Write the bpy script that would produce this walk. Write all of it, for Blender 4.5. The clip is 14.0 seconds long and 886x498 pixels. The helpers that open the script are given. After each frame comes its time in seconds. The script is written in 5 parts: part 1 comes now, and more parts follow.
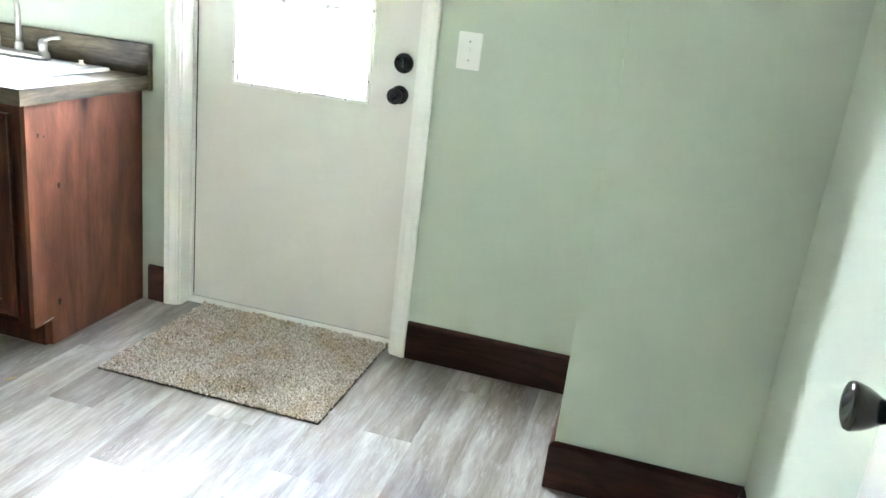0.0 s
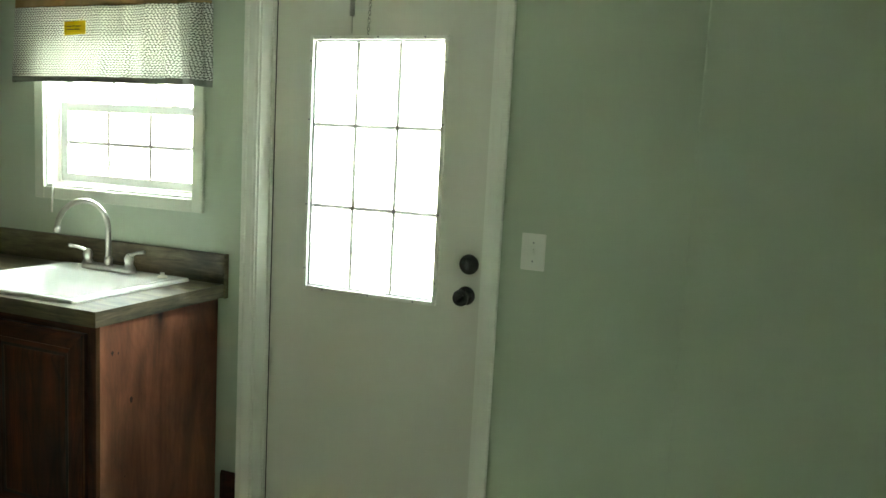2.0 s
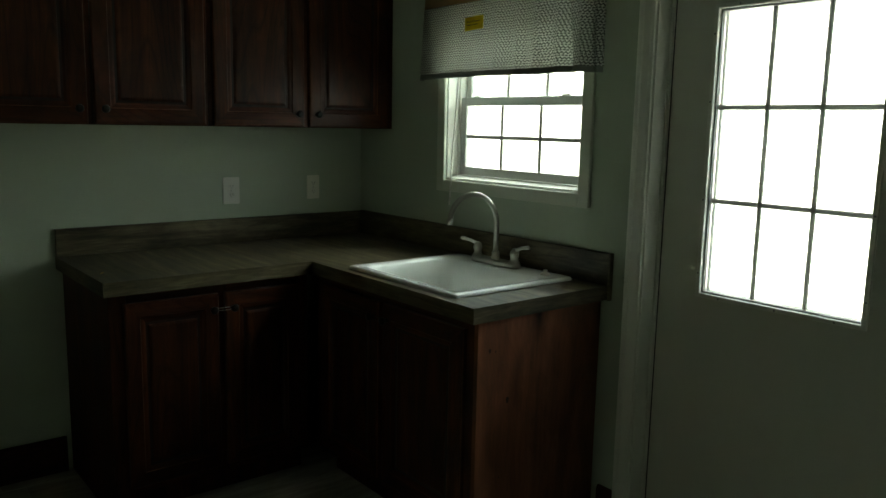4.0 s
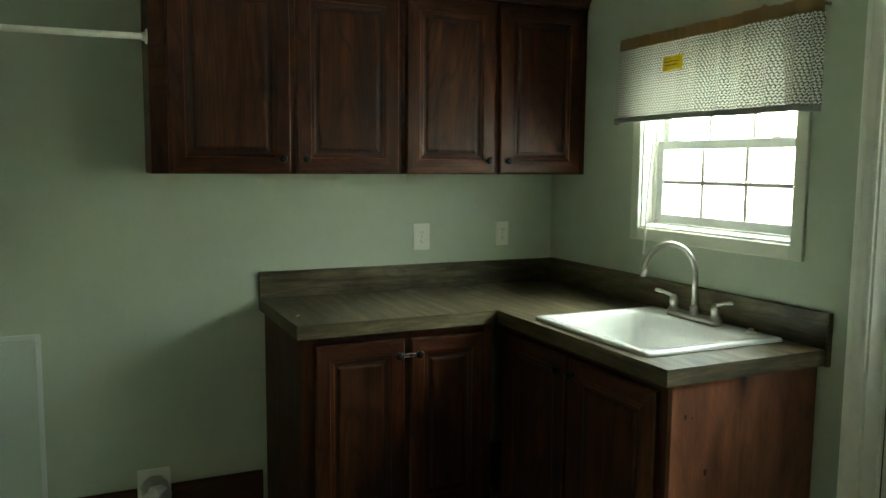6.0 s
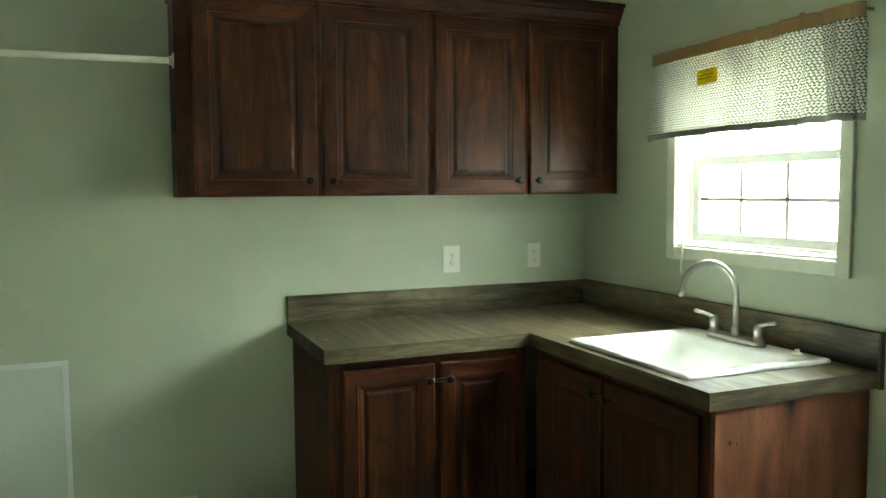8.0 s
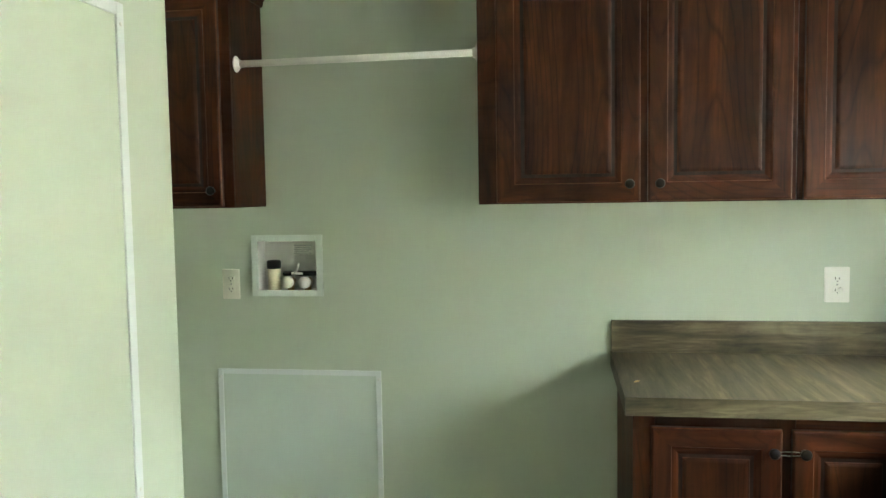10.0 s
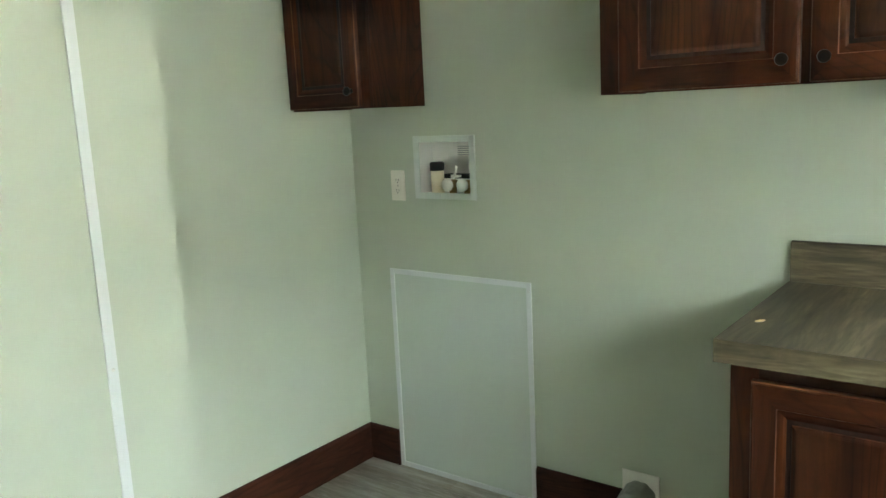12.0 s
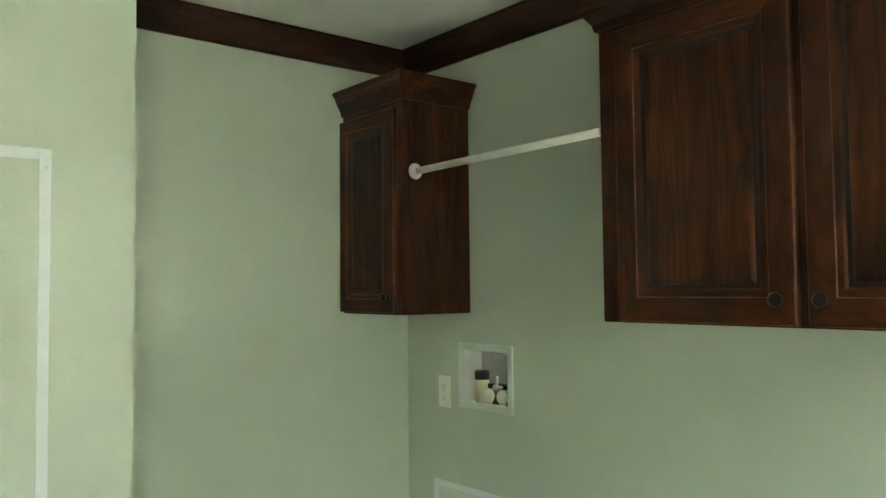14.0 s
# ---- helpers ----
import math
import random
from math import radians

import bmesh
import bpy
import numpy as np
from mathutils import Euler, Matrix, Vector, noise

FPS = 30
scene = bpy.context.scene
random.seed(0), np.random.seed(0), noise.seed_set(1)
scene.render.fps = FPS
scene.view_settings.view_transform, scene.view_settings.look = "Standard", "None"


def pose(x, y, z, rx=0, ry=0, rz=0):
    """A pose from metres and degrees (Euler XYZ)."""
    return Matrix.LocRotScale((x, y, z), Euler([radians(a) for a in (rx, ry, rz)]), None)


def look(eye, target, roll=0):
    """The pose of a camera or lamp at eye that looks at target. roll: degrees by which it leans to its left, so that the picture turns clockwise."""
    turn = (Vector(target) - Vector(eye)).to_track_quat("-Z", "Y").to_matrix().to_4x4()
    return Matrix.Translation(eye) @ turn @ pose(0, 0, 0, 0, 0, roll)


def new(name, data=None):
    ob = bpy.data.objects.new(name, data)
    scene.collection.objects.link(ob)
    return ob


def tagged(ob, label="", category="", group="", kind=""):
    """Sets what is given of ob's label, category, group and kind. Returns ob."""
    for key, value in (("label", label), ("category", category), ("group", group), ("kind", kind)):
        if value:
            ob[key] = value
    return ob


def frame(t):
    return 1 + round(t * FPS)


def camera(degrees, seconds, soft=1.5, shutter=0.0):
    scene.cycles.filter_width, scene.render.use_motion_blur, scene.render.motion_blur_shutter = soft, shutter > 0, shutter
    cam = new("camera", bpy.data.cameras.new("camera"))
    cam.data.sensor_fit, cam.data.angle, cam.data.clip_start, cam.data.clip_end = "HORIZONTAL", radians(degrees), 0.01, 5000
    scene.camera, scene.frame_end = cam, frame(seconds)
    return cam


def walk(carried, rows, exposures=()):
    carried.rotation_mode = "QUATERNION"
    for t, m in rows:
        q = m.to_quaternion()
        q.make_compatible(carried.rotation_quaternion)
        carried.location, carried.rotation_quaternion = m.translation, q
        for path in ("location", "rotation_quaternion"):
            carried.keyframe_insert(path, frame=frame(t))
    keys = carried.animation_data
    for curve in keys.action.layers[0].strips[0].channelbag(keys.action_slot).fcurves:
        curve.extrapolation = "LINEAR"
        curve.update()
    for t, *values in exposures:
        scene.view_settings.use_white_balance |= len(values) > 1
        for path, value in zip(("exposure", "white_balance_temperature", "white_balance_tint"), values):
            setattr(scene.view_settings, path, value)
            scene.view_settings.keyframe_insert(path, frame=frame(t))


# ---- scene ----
cam = camera(58.6, 14.0)
PATH = [
    (0, (3.424, -2.597, 1.309), (2.978, -0.747, 0.694), 6.8),
    (0.5, (3.439, -2.537, 1.311), (3.071, -0.699, 0.614), 6.8),
    (1, (3.441, -2.526, 1.373), (3.185, -0.667, 0.68), 5.2),
    (1.5, (3.474, -2.491, 1.437), (2.876, -0.639, 0.975), 3.0),
    (1.7, (3.532, -2.426, 1.471), (2.813, -0.591, 1.128), 2.4),
    (2, (3.482, -2.452, 1.453), (2.74, -0.612, 1.199), 3.1),
    (2.5, (3.558, -2.381, 1.464), (2.677, -0.601, 1.229), 2.3),
    (3, (3.537, -2.347, 1.436), (2.433, -0.708, 1.13), 2.9),
    (3.5, (3.481, -2.307, 1.444), (2.106, -0.898, 1.089), 0.9),
    (4, (3.356, -2.188, 1.444), (1.824, -0.941, 1.131), 1.2),
    (4.2, (3.315, -2.179, 1.459), (1.747, -0.974, 1.161), 0.5),
    (6.3, (3.281, -2.111, 1.46), (1.465, -1.298, 1.258), 0.5),
    (6.5, (3.271, -2.129, 1.468), (1.455, -1.31, 1.294), 0.3),
    (7, (3.268, -2.138, 1.48), (1.447, -1.316, 1.388), 0.3),
    (7.2, (3.26, -2.142, 1.469), (1.449, -1.301, 1.344), 0.7),
    (9.3, (3.083, -1.83, 1.418), (1.105, -1.546, 1.363), -1.7),
    (9.5, (2.985, -1.791, 1.444), (0.987, -1.705, 1.415), 0.5),
    (10, (2.789, -1.61, 1.452), (0.816, -1.902, 1.312), -0.9),
    (10.5, (2.734, -1.389, 1.415), (0.834, -2.007, 1.316), 0.1),
    (11, (2.64, -1.189, 1.423), (0.849, -2.037, 1.155), -2.3),
    (11.5, (2.42, -1.05, 1.395), (0.796, -2.166, 1.053), 1.5),
    (12, (2.247, -0.902, 1.394), (0.685, -2.103, 1.05), -2.8),
    (12.5, (2.173, -0.711, 1.446), (0.651, -2.004, 1.34), 1.3),
    (13, (2.045, -0.635, 1.453), (0.563, -1.974, 1.352), -1.6),
    (13.5, (1.876, -0.642, 1.48), (0.517, -2.109, 1.495), -0.2),
    (14, (1.829, -0.584, 1.504), (0.567, -2.133, 1.602), -0.6),
]
EXPOSURES = [(0.0, 7.65, 6050, 23), (0.5, 7.12, 6150, 16), (1.0, 6.9, 6400, 11), (1.5, 6.58, 6650, 8), (2.0, 5.85, 7000, -2), (2.5, 4.65, 7100, -3), (3.0, 3.65, 7000, -3), (4.2, 3.15, 7100, -5),
             (6.5, 5.4, 7300, -5), (7.0, 5.6, 7300, -5), (9.5, 6.2, 7200, 3), (10.5, 6.35, 6900, 10), (12.0, 6.1, 6800, 10), (12.5, 5.85, 7000, 6), (13.0, 5.78, 7150, 4), (13.5, 5.66, 7250, 2), (14.0, 5.78, 7200, 1)]
walk(cam, [(t, look(eye, target, roll)) for t, eye, target, roll in PATH], EXPOSURES)

# ---- world, sun, exposure ----
world = bpy.data.worlds.new("overcast_sky")
scene.world = world
world.use_nodes = True
wn = world.node_tree.nodes
wl = world.node_tree.links
sky = wn.new("ShaderNodeTexSky")
sky.sky_type = "NISHITA"
sky.sun_disc = False
sky.sun_elevation = radians(50)
sky.sun_rotation = radians(202)
sky.air_density, sky.dust_density, sky.ozone_density = 1.2, 3.0, 1.0
wn["Background"].inputs["Strength"].default_value = 0.06
wl.new(sky.outputs["Color"], wn["Background"].inputs["Color"])

sun = new("sun", bpy.data.lights.new("sun", "SUN"))
sun.data.energy, sun.data.angle, sun.data.color = 2.8, radians(12), (1.0, 0.97, 0.92)
sun.matrix_world = look((0, 0, 10), (2.41, 5.96, 10 - 7.66))


def sky_lamp(name, eye, target, w, h, watts):
    """Stands in for the bright overcast sky just outside an opening."""
    lamp = new(name, bpy.data.lights.new(name, "AREA"))
    lamp.data.shape, lamp.data.size, lamp.data.size_y = "RECTANGLE", w, h
    lamp.data.energy, lamp.data.color = watts, (0.88, 0.98, 1.0)
    lamp.matrix_world = look(eye, target)
    return lamp


sky_lamp("sky_over_yard", (3.0, 5.0, 4.1), (1.7, 0.0, 1.35), 6.0, 2.2, 26)
sky_lamp("sky_over_window", (0.95, 0.66, 2.34), (1.08, -0.45, 0.95), 1.1, 0.58, 2.9)

# ---- materials ----
def mat(name):
    m = bpy.data.materials.new(name)
    m.use_nodes = True
    return m, m.node_tree.nodes, m.node_tree.links, m.node_tree.nodes["Principled BSDF"]


def ramp(nodes, stops):
    r = nodes.new("ShaderNodeValToRGB")
    els = r.color_ramp.elements
    while len(els) < len(stops):
        els.new(0.5)
    for e, (p, c) in zip(els, stops):
        e.position, e.color = p, (*c, 1)
    return r


def coords(nodes, links, scale=(1, 1, 1), per_object=True):
    tc = nodes.new("ShaderNodeTexCoord")
    mp = nodes.new("ShaderNodeMapping")
    mp.inputs["Scale"].default_value = scale
    if per_object:
        oi = nodes.new("ShaderNodeObjectInfo")
        mul = nodes.new("ShaderNodeVectorMath")
        mul.operation = "MULTIPLY_ADD"
        links.new(oi.outputs["Random"], mul.inputs[0])
        mul.inputs[1].default_value = (37.0, 23.0, 51.0)
        links.new(tc.outputs["Object"], mul.inputs[2])
        links.new(mul.outputs[0], mp.inputs["Vector"])
    else:
        links.new(tc.outputs["Object"], mp.inputs["Vector"])
    return mp.outputs["Vector"]


def tex_noise(nodes, links, vec, scale, detail=4, rough=0.55, dist=0.0):
    n = nodes.new("ShaderNodeTexNoise")
    n.inputs["Scale"].default_value = scale
    n.inputs["Detail"].default_value = detail
    n.inputs["Roughness"].default_value = rough
    n.inputs["Distortion"].default_value = dist
    links.new(vec, n.inputs["Vector"])
    return n.outputs["Fac"]


def mixc(nodes, links, fac, a, b, blend="MIX"):
    m = nodes.new("ShaderNodeMix")
    m.data_type, m.blend_type = "RGBA", blend
    if isinstance(fac, (int, float)):
        m.inputs["Factor"].default_value = fac
    else:
        links.new(fac, m.inputs["Factor"])
    for sock, v in ((m.inputs["A"], a), (m.inputs["B"], b)):
        if isinstance(v, tuple):
            sock.default_value = (*v, 1)
        else:
            links.new(v, sock)
    return m.outputs["Result"]


def bump(nodes, links, bsdf, height, strength, distance=0.002):
    b = nodes.new("ShaderNodeBump")
    b.inputs["Strength"].default_value, b.inputs["Distance"].default_value = strength, distance
    links.new(height, b.inputs["Height"])
    links.new(b.outputs["Normal"], bsdf.inputs["Normal"])


def paint(name, colour, rough=0.5, grain=60, bumpy=0.12, vary=0.05, spec=0.4):
    """Painted surface: faint roller texture, slight mottling."""
    m, n, l, b = mat(name)
    v = coords(n, l, per_object=False)
    big = tex_noise(n, l, v, 2.2, 3)
    fine = tex_noise(n, l, v, grain, 5, 0.6)
    dark = tuple(c * (1 - vary) for c in colour)
    light = tuple(min(1, c * (1 + vary)) for c in colour)
    l.new(mixc(n, l, big, dark, light), b.inputs["Base Color"])
    rr = n.new("ShaderNodeMapRange")
    rr.inputs["To Min"].default_value, rr.inputs["To Max"].default_value = rough - 0.08, rough + 0.08
    l.new(fine, rr.inputs["Value"])
    l.new(rr.outputs[0], b.inputs["Roughness"])
    b.inputs["Specular IOR Level"].default_value = spec
    bump(n, l, b, fine, bumpy, 0.0015)
    return m


def wood(name, axis, dark, mid, light, rough=0.46, knots=0.6, coat=0.0, streak=1.1, fibre=0.6, spec=0.3):
    """Stained softwood with grain along one axis, darker glaze, knots."""
    m, n, l, b = mat(name)
    along = {"x": (0.10, 1, 1), "y": (1, 0.10, 1), "z": (1, 1, 0.10)}[axis]
    v = coords(n, l, along)
    vk = coords(n, l, {"x": (0.5, 1, 1), "y": (1, 0.5, 1), "z": (1, 1, 0.5)}[axis])
    broad = tex_noise(n, l, v, 7, 4, 0.55, 2.4)
    fine = tex_noise(n, l, v, 55, 6, 0.65, 0.9)
    blot = tex_noise(n, l, vk, 6.0, 6, 0.65, 0.6)
    flow = tex_noise(n, l, coords(n, l, {"x": (0.16, 1, 1), "y": (1, 0.16, 1), "z": (1, 1, 0.16)}[axis]), 4.0, 1, 0.4, 0.3)
    rings = n.new("ShaderNodeMath")
    rings.operation = "MULTIPLY"
    l.new(flow, rings.inputs[0])
    rings.inputs[1].default_value = 26.0
    frac = n.new("ShaderNodeMath")
    frac.operation = "FRACT"
    l.new(rings.outputs[0], frac.inputs[0])
    base = ramp(n, [(0.22, dark), (0.5, mid), (0.8, light)])
    l.new(broad, base.inputs["Fac"])
    c = mixc(n, l, 0.5 * min(streak, 1.8), base.outputs["Color"], ramp_out(n, l, frac.outputs[0], [(0.0, (0.30, 0.26, 0.24)), (0.13, (0.92, 0.92, 0.92)), (0.45, (1.06, 1.05, 1.03)), (0.86, (1.0, 1.0, 1.0)), (1.0, (0.42, 0.38, 0.36))]), "MULTIPLY")
    fr = ramp_out(n, l, fine, [(0.35, (0.45, 0.45, 0.45)), (0.6, (1, 1, 1))])
    c = mixc(n, l, fibre, c, fr, "MULTIPLY")
    br = ramp_out(n, l, blot, [(0.32, (0.42, 0.38, 0.36)), (0.5, (0.95, 0.92, 0.9)), (0.68, (1.35, 1.38, 1.3))])
    c = mixc(n, l, 0.8, c, br, "MULTIPLY")
    vo = n.new("ShaderNodeTexVoronoi")
    vo.inputs["Scale"].default_value = 4.2
    l.new(vk, vo.inputs["Vector"])
    kr = ramp_out(n, l, vo.outputs["Distance"], [(0.045, (0.05, 0.035, 0.03)), (0.075, (0.45, 0.40, 0.38)), (0.12, (0.82, 0.8, 0.78)), (0.2, (1, 1, 1))])
    c = mixc(n, l, knots, c, kr, "MULTIPLY")
    l.new(c, b.inputs["Base Color"])
    rr = n.new("ShaderNodeMapRange")
    rr.inputs["To Min"].default_value, rr.inputs["To Max"].default_value = rough - 0.1, rough + 0.15
    l.new(blot, rr.inputs["Value"])
    l.new(rr.outputs[0], b.inputs["Roughness"])
    b.inputs["Specular IOR Level"].default_value = spec
    b.inputs["Coat Weight"].default_value = coat
    b.inputs["Coat Roughness"].default_value = 0.26
    bump(n, l, b, fine, 0.25, 0.001)
    return m


def ramp_out(n, l, fac, stops):
    r = ramp(n, stops)
    l.new(fac, r.inputs["Fac"])
    return r.outputs["Color"]


def plain(name, colour, rough=0.4, metal=0.0, coat=0.0, grain=200, vary=0.06, bumpy=0.03):
    m, n, l, b = mat(name)
    v = coords(n, l, per_object=True)
    f = tex_noise(n, l, v, grain, 3)
    l.new(mixc(n, l, f, tuple(c * (1 - vary) for c in colour), tuple(min(1, c * (1 + vary)) for c in colour)), b.inputs["Base Color"])
    b.inputs["Roughness"].default_value, b.inputs["Metallic"].default_value = rough, metal
    b.inputs["Coat Weight"].default_value = coat
    bump(n, l, b, f, bumpy, 0.0005)
    return m


M_WALL = paint("sage_wall_paint", (0.478, 0.536, 0.422), 0.55, 90, 0.10, 0.03)
M_TRIM = paint("white_trim_paint", (0.82, 0.82, 0.75), 0.4, 120, 0.012, 0.02)
M_DOOR = paint("white_door_paint", (0.72, 0.71, 0.63), 0.42, 140, 0.06, 0.02)
M_CEIL = paint("ceiling_texture", (0.78, 0.77, 0.72), 0.85, 55, 0.6, 0.04)
M_HALL = paint("hall_wall_paint", (0.70, 0.70, 0.66), 0.6, 90, 0.1, 0.03)
WOOD = ((0.015, 0.0038, 0.0015), (0.062, 0.0148, 0.0044), (0.128, 0.036, 0.0098))
M_WOOD_Z = wood("stained_wood_upright", "z", *WOOD, coat=0.05, spec=0.2)
M_WOOD_Y = wood("stained_wood_level_y", "y", *WOOD, coat=0.05, spec=0.2)
M_WOOD_X = wood("stained_wood_level_x", "x", *WOOD, coat=0.05, spec=0.2)
M_PANEL = wood("stained_wood_panel", "z", (0.017, 0.0045, 0.0017), (0.060, 0.0155, 0.0047), (0.120, 0.0360, 0.0098), streak=1.4, coat=0.10, spec=0.2)
M_END = wood("stained_wood_end_panel", "z", (0.075, 0.025, 0.013), (0.175, 0.064, 0.033), (0.265, 0.108, 0.060), rough=0.42, knots=0.95, coat=0.12, streak=0.35, fibre=0.25)
M_WORN = wood("rubbed_wood_edge", "z", (0.030, 0.009, 0.004), (0.130, 0.046, 0.016), (0.26, 0.110, 0.046), streak=0.5, spec=0.25)
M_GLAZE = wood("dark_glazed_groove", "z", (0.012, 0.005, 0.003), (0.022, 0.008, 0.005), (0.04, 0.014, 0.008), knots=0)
BASE = ((0.022, 0.007, 0.004), (0.055, 0.018, 0.010), (0.085, 0.028, 0.015))
M_BASE_X = wood("baseboard_wood_x", "x", *BASE, rough=0.4, knots=0.1, spec=0.2)
M_BASE_Y = wood("baseboard_wood_y", "y", *BASE, rough=0.4, knots=0.1, spec=0.2)
LAM = ((0.032, 0.026, 0.014), (0.122, 0.101, 0.058), (0.270, 0.228, 0.142))
M_LAM_X = wood("grey_wood_laminate_x", "x", *LAM, rough=0.42, knots=0, coat=0.14, streak=0.5, fibre=0.9)
M_LAM_Y = wood("grey_wood_laminate_y", "y", *LAM, rough=0.42, knots=0, coat=0.14, streak=0.5, fibre=0.9)
M_NICKEL = plain("brushed_nickel", (0.46, 0.44, 0.40), 0.28, 1.0, grain=400)
M_STEEL = plain("bright_steel_wire", (0.72, 0.72, 0.70), 0.22, 1.0)
M_BLACK = plain("black_bronze_hardware", (0.007, 0.0065, 0.007), 0.22, 0.0, 0.25)
M_KNOB = plain("dark_bronze_knob", (0.008, 0.007, 0.006), 0.34, 0.0)
M_KNOB.node_tree.nodes["Principled BSDF"].inputs["Specular IOR Level"].default_value = 0.2
M_SINK = plain("white_sink_acrylic", (0.82, 0.83, 0.80), 0.18, 0.0, 0.5, 40, 0.015, 0.01)
M_PLASTIC = plain("white_plastic", (0.80, 0.79, 0.73), 0.35, grain=90, vary=0.02)
M_IVORY = plain("ivory_plastic", (0.78, 0.76, 0.66), 0.35, grain=90, vary=0.02)
M_PVC = plain("cream_pvc_pipe", (0.72, 0.67, 0.48), 0.4, grain=90)
M_RUBBER = plain("black_rubber", (0.02, 0.02, 0.02), 0.6)
M_DARK = plain("dark_slot", (0.03, 0.03, 0.028), 0.7)
M_BRASS = plain("dull_brass", (0.35, 0.25, 0.12), 0.35, 1.0)
M_DUCT = plain("aluminium_duct", (0.55, 0.55, 0.53), 0.3, 1.0, grain=60, vary=0.2, bumpy=0.4)
M_INK = plain("black_ink", (0.03, 0.03, 0.03), 0.7)
M_CHIP = plain("raw_wood_chip", (0.50, 0.36, 0.17), 0.8)
M_BATTEN = paint("white_batten_paint", (0.65, 0.69, 0.67), 0.5, 80, 0.15, 0.05)
# Bluish board paint, raised above the wall tone to hold the daylight on it.
M_BOARD = paint("blue_lit_panel_paint", (0.535, 0.610, 0.530), 0.5, 90, 0.10, 0.03)
M_FLANGE = plain("dulled_white_plastic", (0.60, 0.655, 0.59), 0.45, grain=90, vary=0.03)
M_SCREW = plain("painted_screw", (0.62, 0.63, 0.58), 0.5)
M_LABEL = plain("grey_print", (0.30, 0.30, 0.30), 0.7)


def glass_material():
    m, n, l, b = mat("window_glass")
    b.inputs["Base Color"].default_value = (0.97, 0.99, 0.98, 1)
    b.inputs["Roughness"].default_value = 0.0
    b.inputs["Transmission Weight"].default_value = 1.0
    b.inputs["IOR"].default_value = 1.45
    return m


def floor_material():
    """Grey weathered oak vinyl: every plank with its own tone and streaks."""
    m, n, l, b = mat("grey_plank_vinyl")
    v = coords(n, l, (1, 0.12, 1))
    vb = coords(n, l, (1, 0.35, 1))
    broad = tex_noise(n, l, v, 15, 7, 0.68, 0.5)
    fine = tex_noise(n, l, v, 75, 6, 0.7, 0.4)
    blot = tex_noise(n, l, vb, 6, 3)
    oi = n.new("ShaderNodeObjectInfo")
    tone = ramp_out(n, l, oi.outputs["Random"], [(0.0, (0.66, 0.64, 0.62)), (0.35, (0.92, 0.91, 0.89)), (1.0, (1.18, 1.19, 1.18))])
    c = ramp_out(n, l, broad, [(0.30, (0.172, 0.156, 0.126)), (0.48, (0.300, 0.286, 0.243)), (0.68, (0.49, 0.485, 0.445))])
    f = ramp_out(n, l, fine, [(0.34, (0.60, 0.57, 0.50)), (0.58, (1.10, 1.11, 1.10))])
    c = mixc(n, l, 0.55, c, f, "MULTIPLY")
    c = mixc(n, l, 0.9, c, tone, "MULTIPLY")
    bl = ramp_out(n, l, blot, [(0.3, (0.86, 0.78, 0.68)), (0.5, (1.0, 0.98, 0.95)), (0.68, (1.06, 1.08, 1.10))])
    c = mixc(n, l, 0.8, c, bl, "MULTIPLY")
    scrape = tex_noise(n, l, coords(n, l, (1, 0.09, 1)), 150, 5, 0.7, 0.3)
    patch = tex_noise(n, l, coords(n, l, (1, 0.3, 1)), 11, 3, 0.6, 0.8)
    wash = n.new("ShaderNodeMath")
    wash.operation = "MULTIPLY"
    l.new(ramp_out(n, l, scrape, [(0.52, (0, 0, 0)), (0.60, (1, 1, 1))]), wash.inputs[0])
    l.new(ramp_out(n, l, patch, [(0.44, (0, 0, 0)), (0.64, (0.6, 0.6, 0.6))]), wash.inputs[1])
    c = mixc(n, l, wash.outputs[0], c, (0.47, 0.465, 0.43))
    l.new(c, b.inputs["Base Color"])
    rr = n.new("ShaderNodeMapRange")
    rr.inputs["To Min"].default_value, rr.inputs["To Max"].default_value = 0.34, 0.52
    l.new(fine, rr.inputs["Value"])
    l.new(rr.outputs[0], b.inputs["Roughness"])
    b.inputs["Specular IOR Level"].default_value = 0.6
    bump(n, l, b, fine, 0.25, 0.0008)
    return m


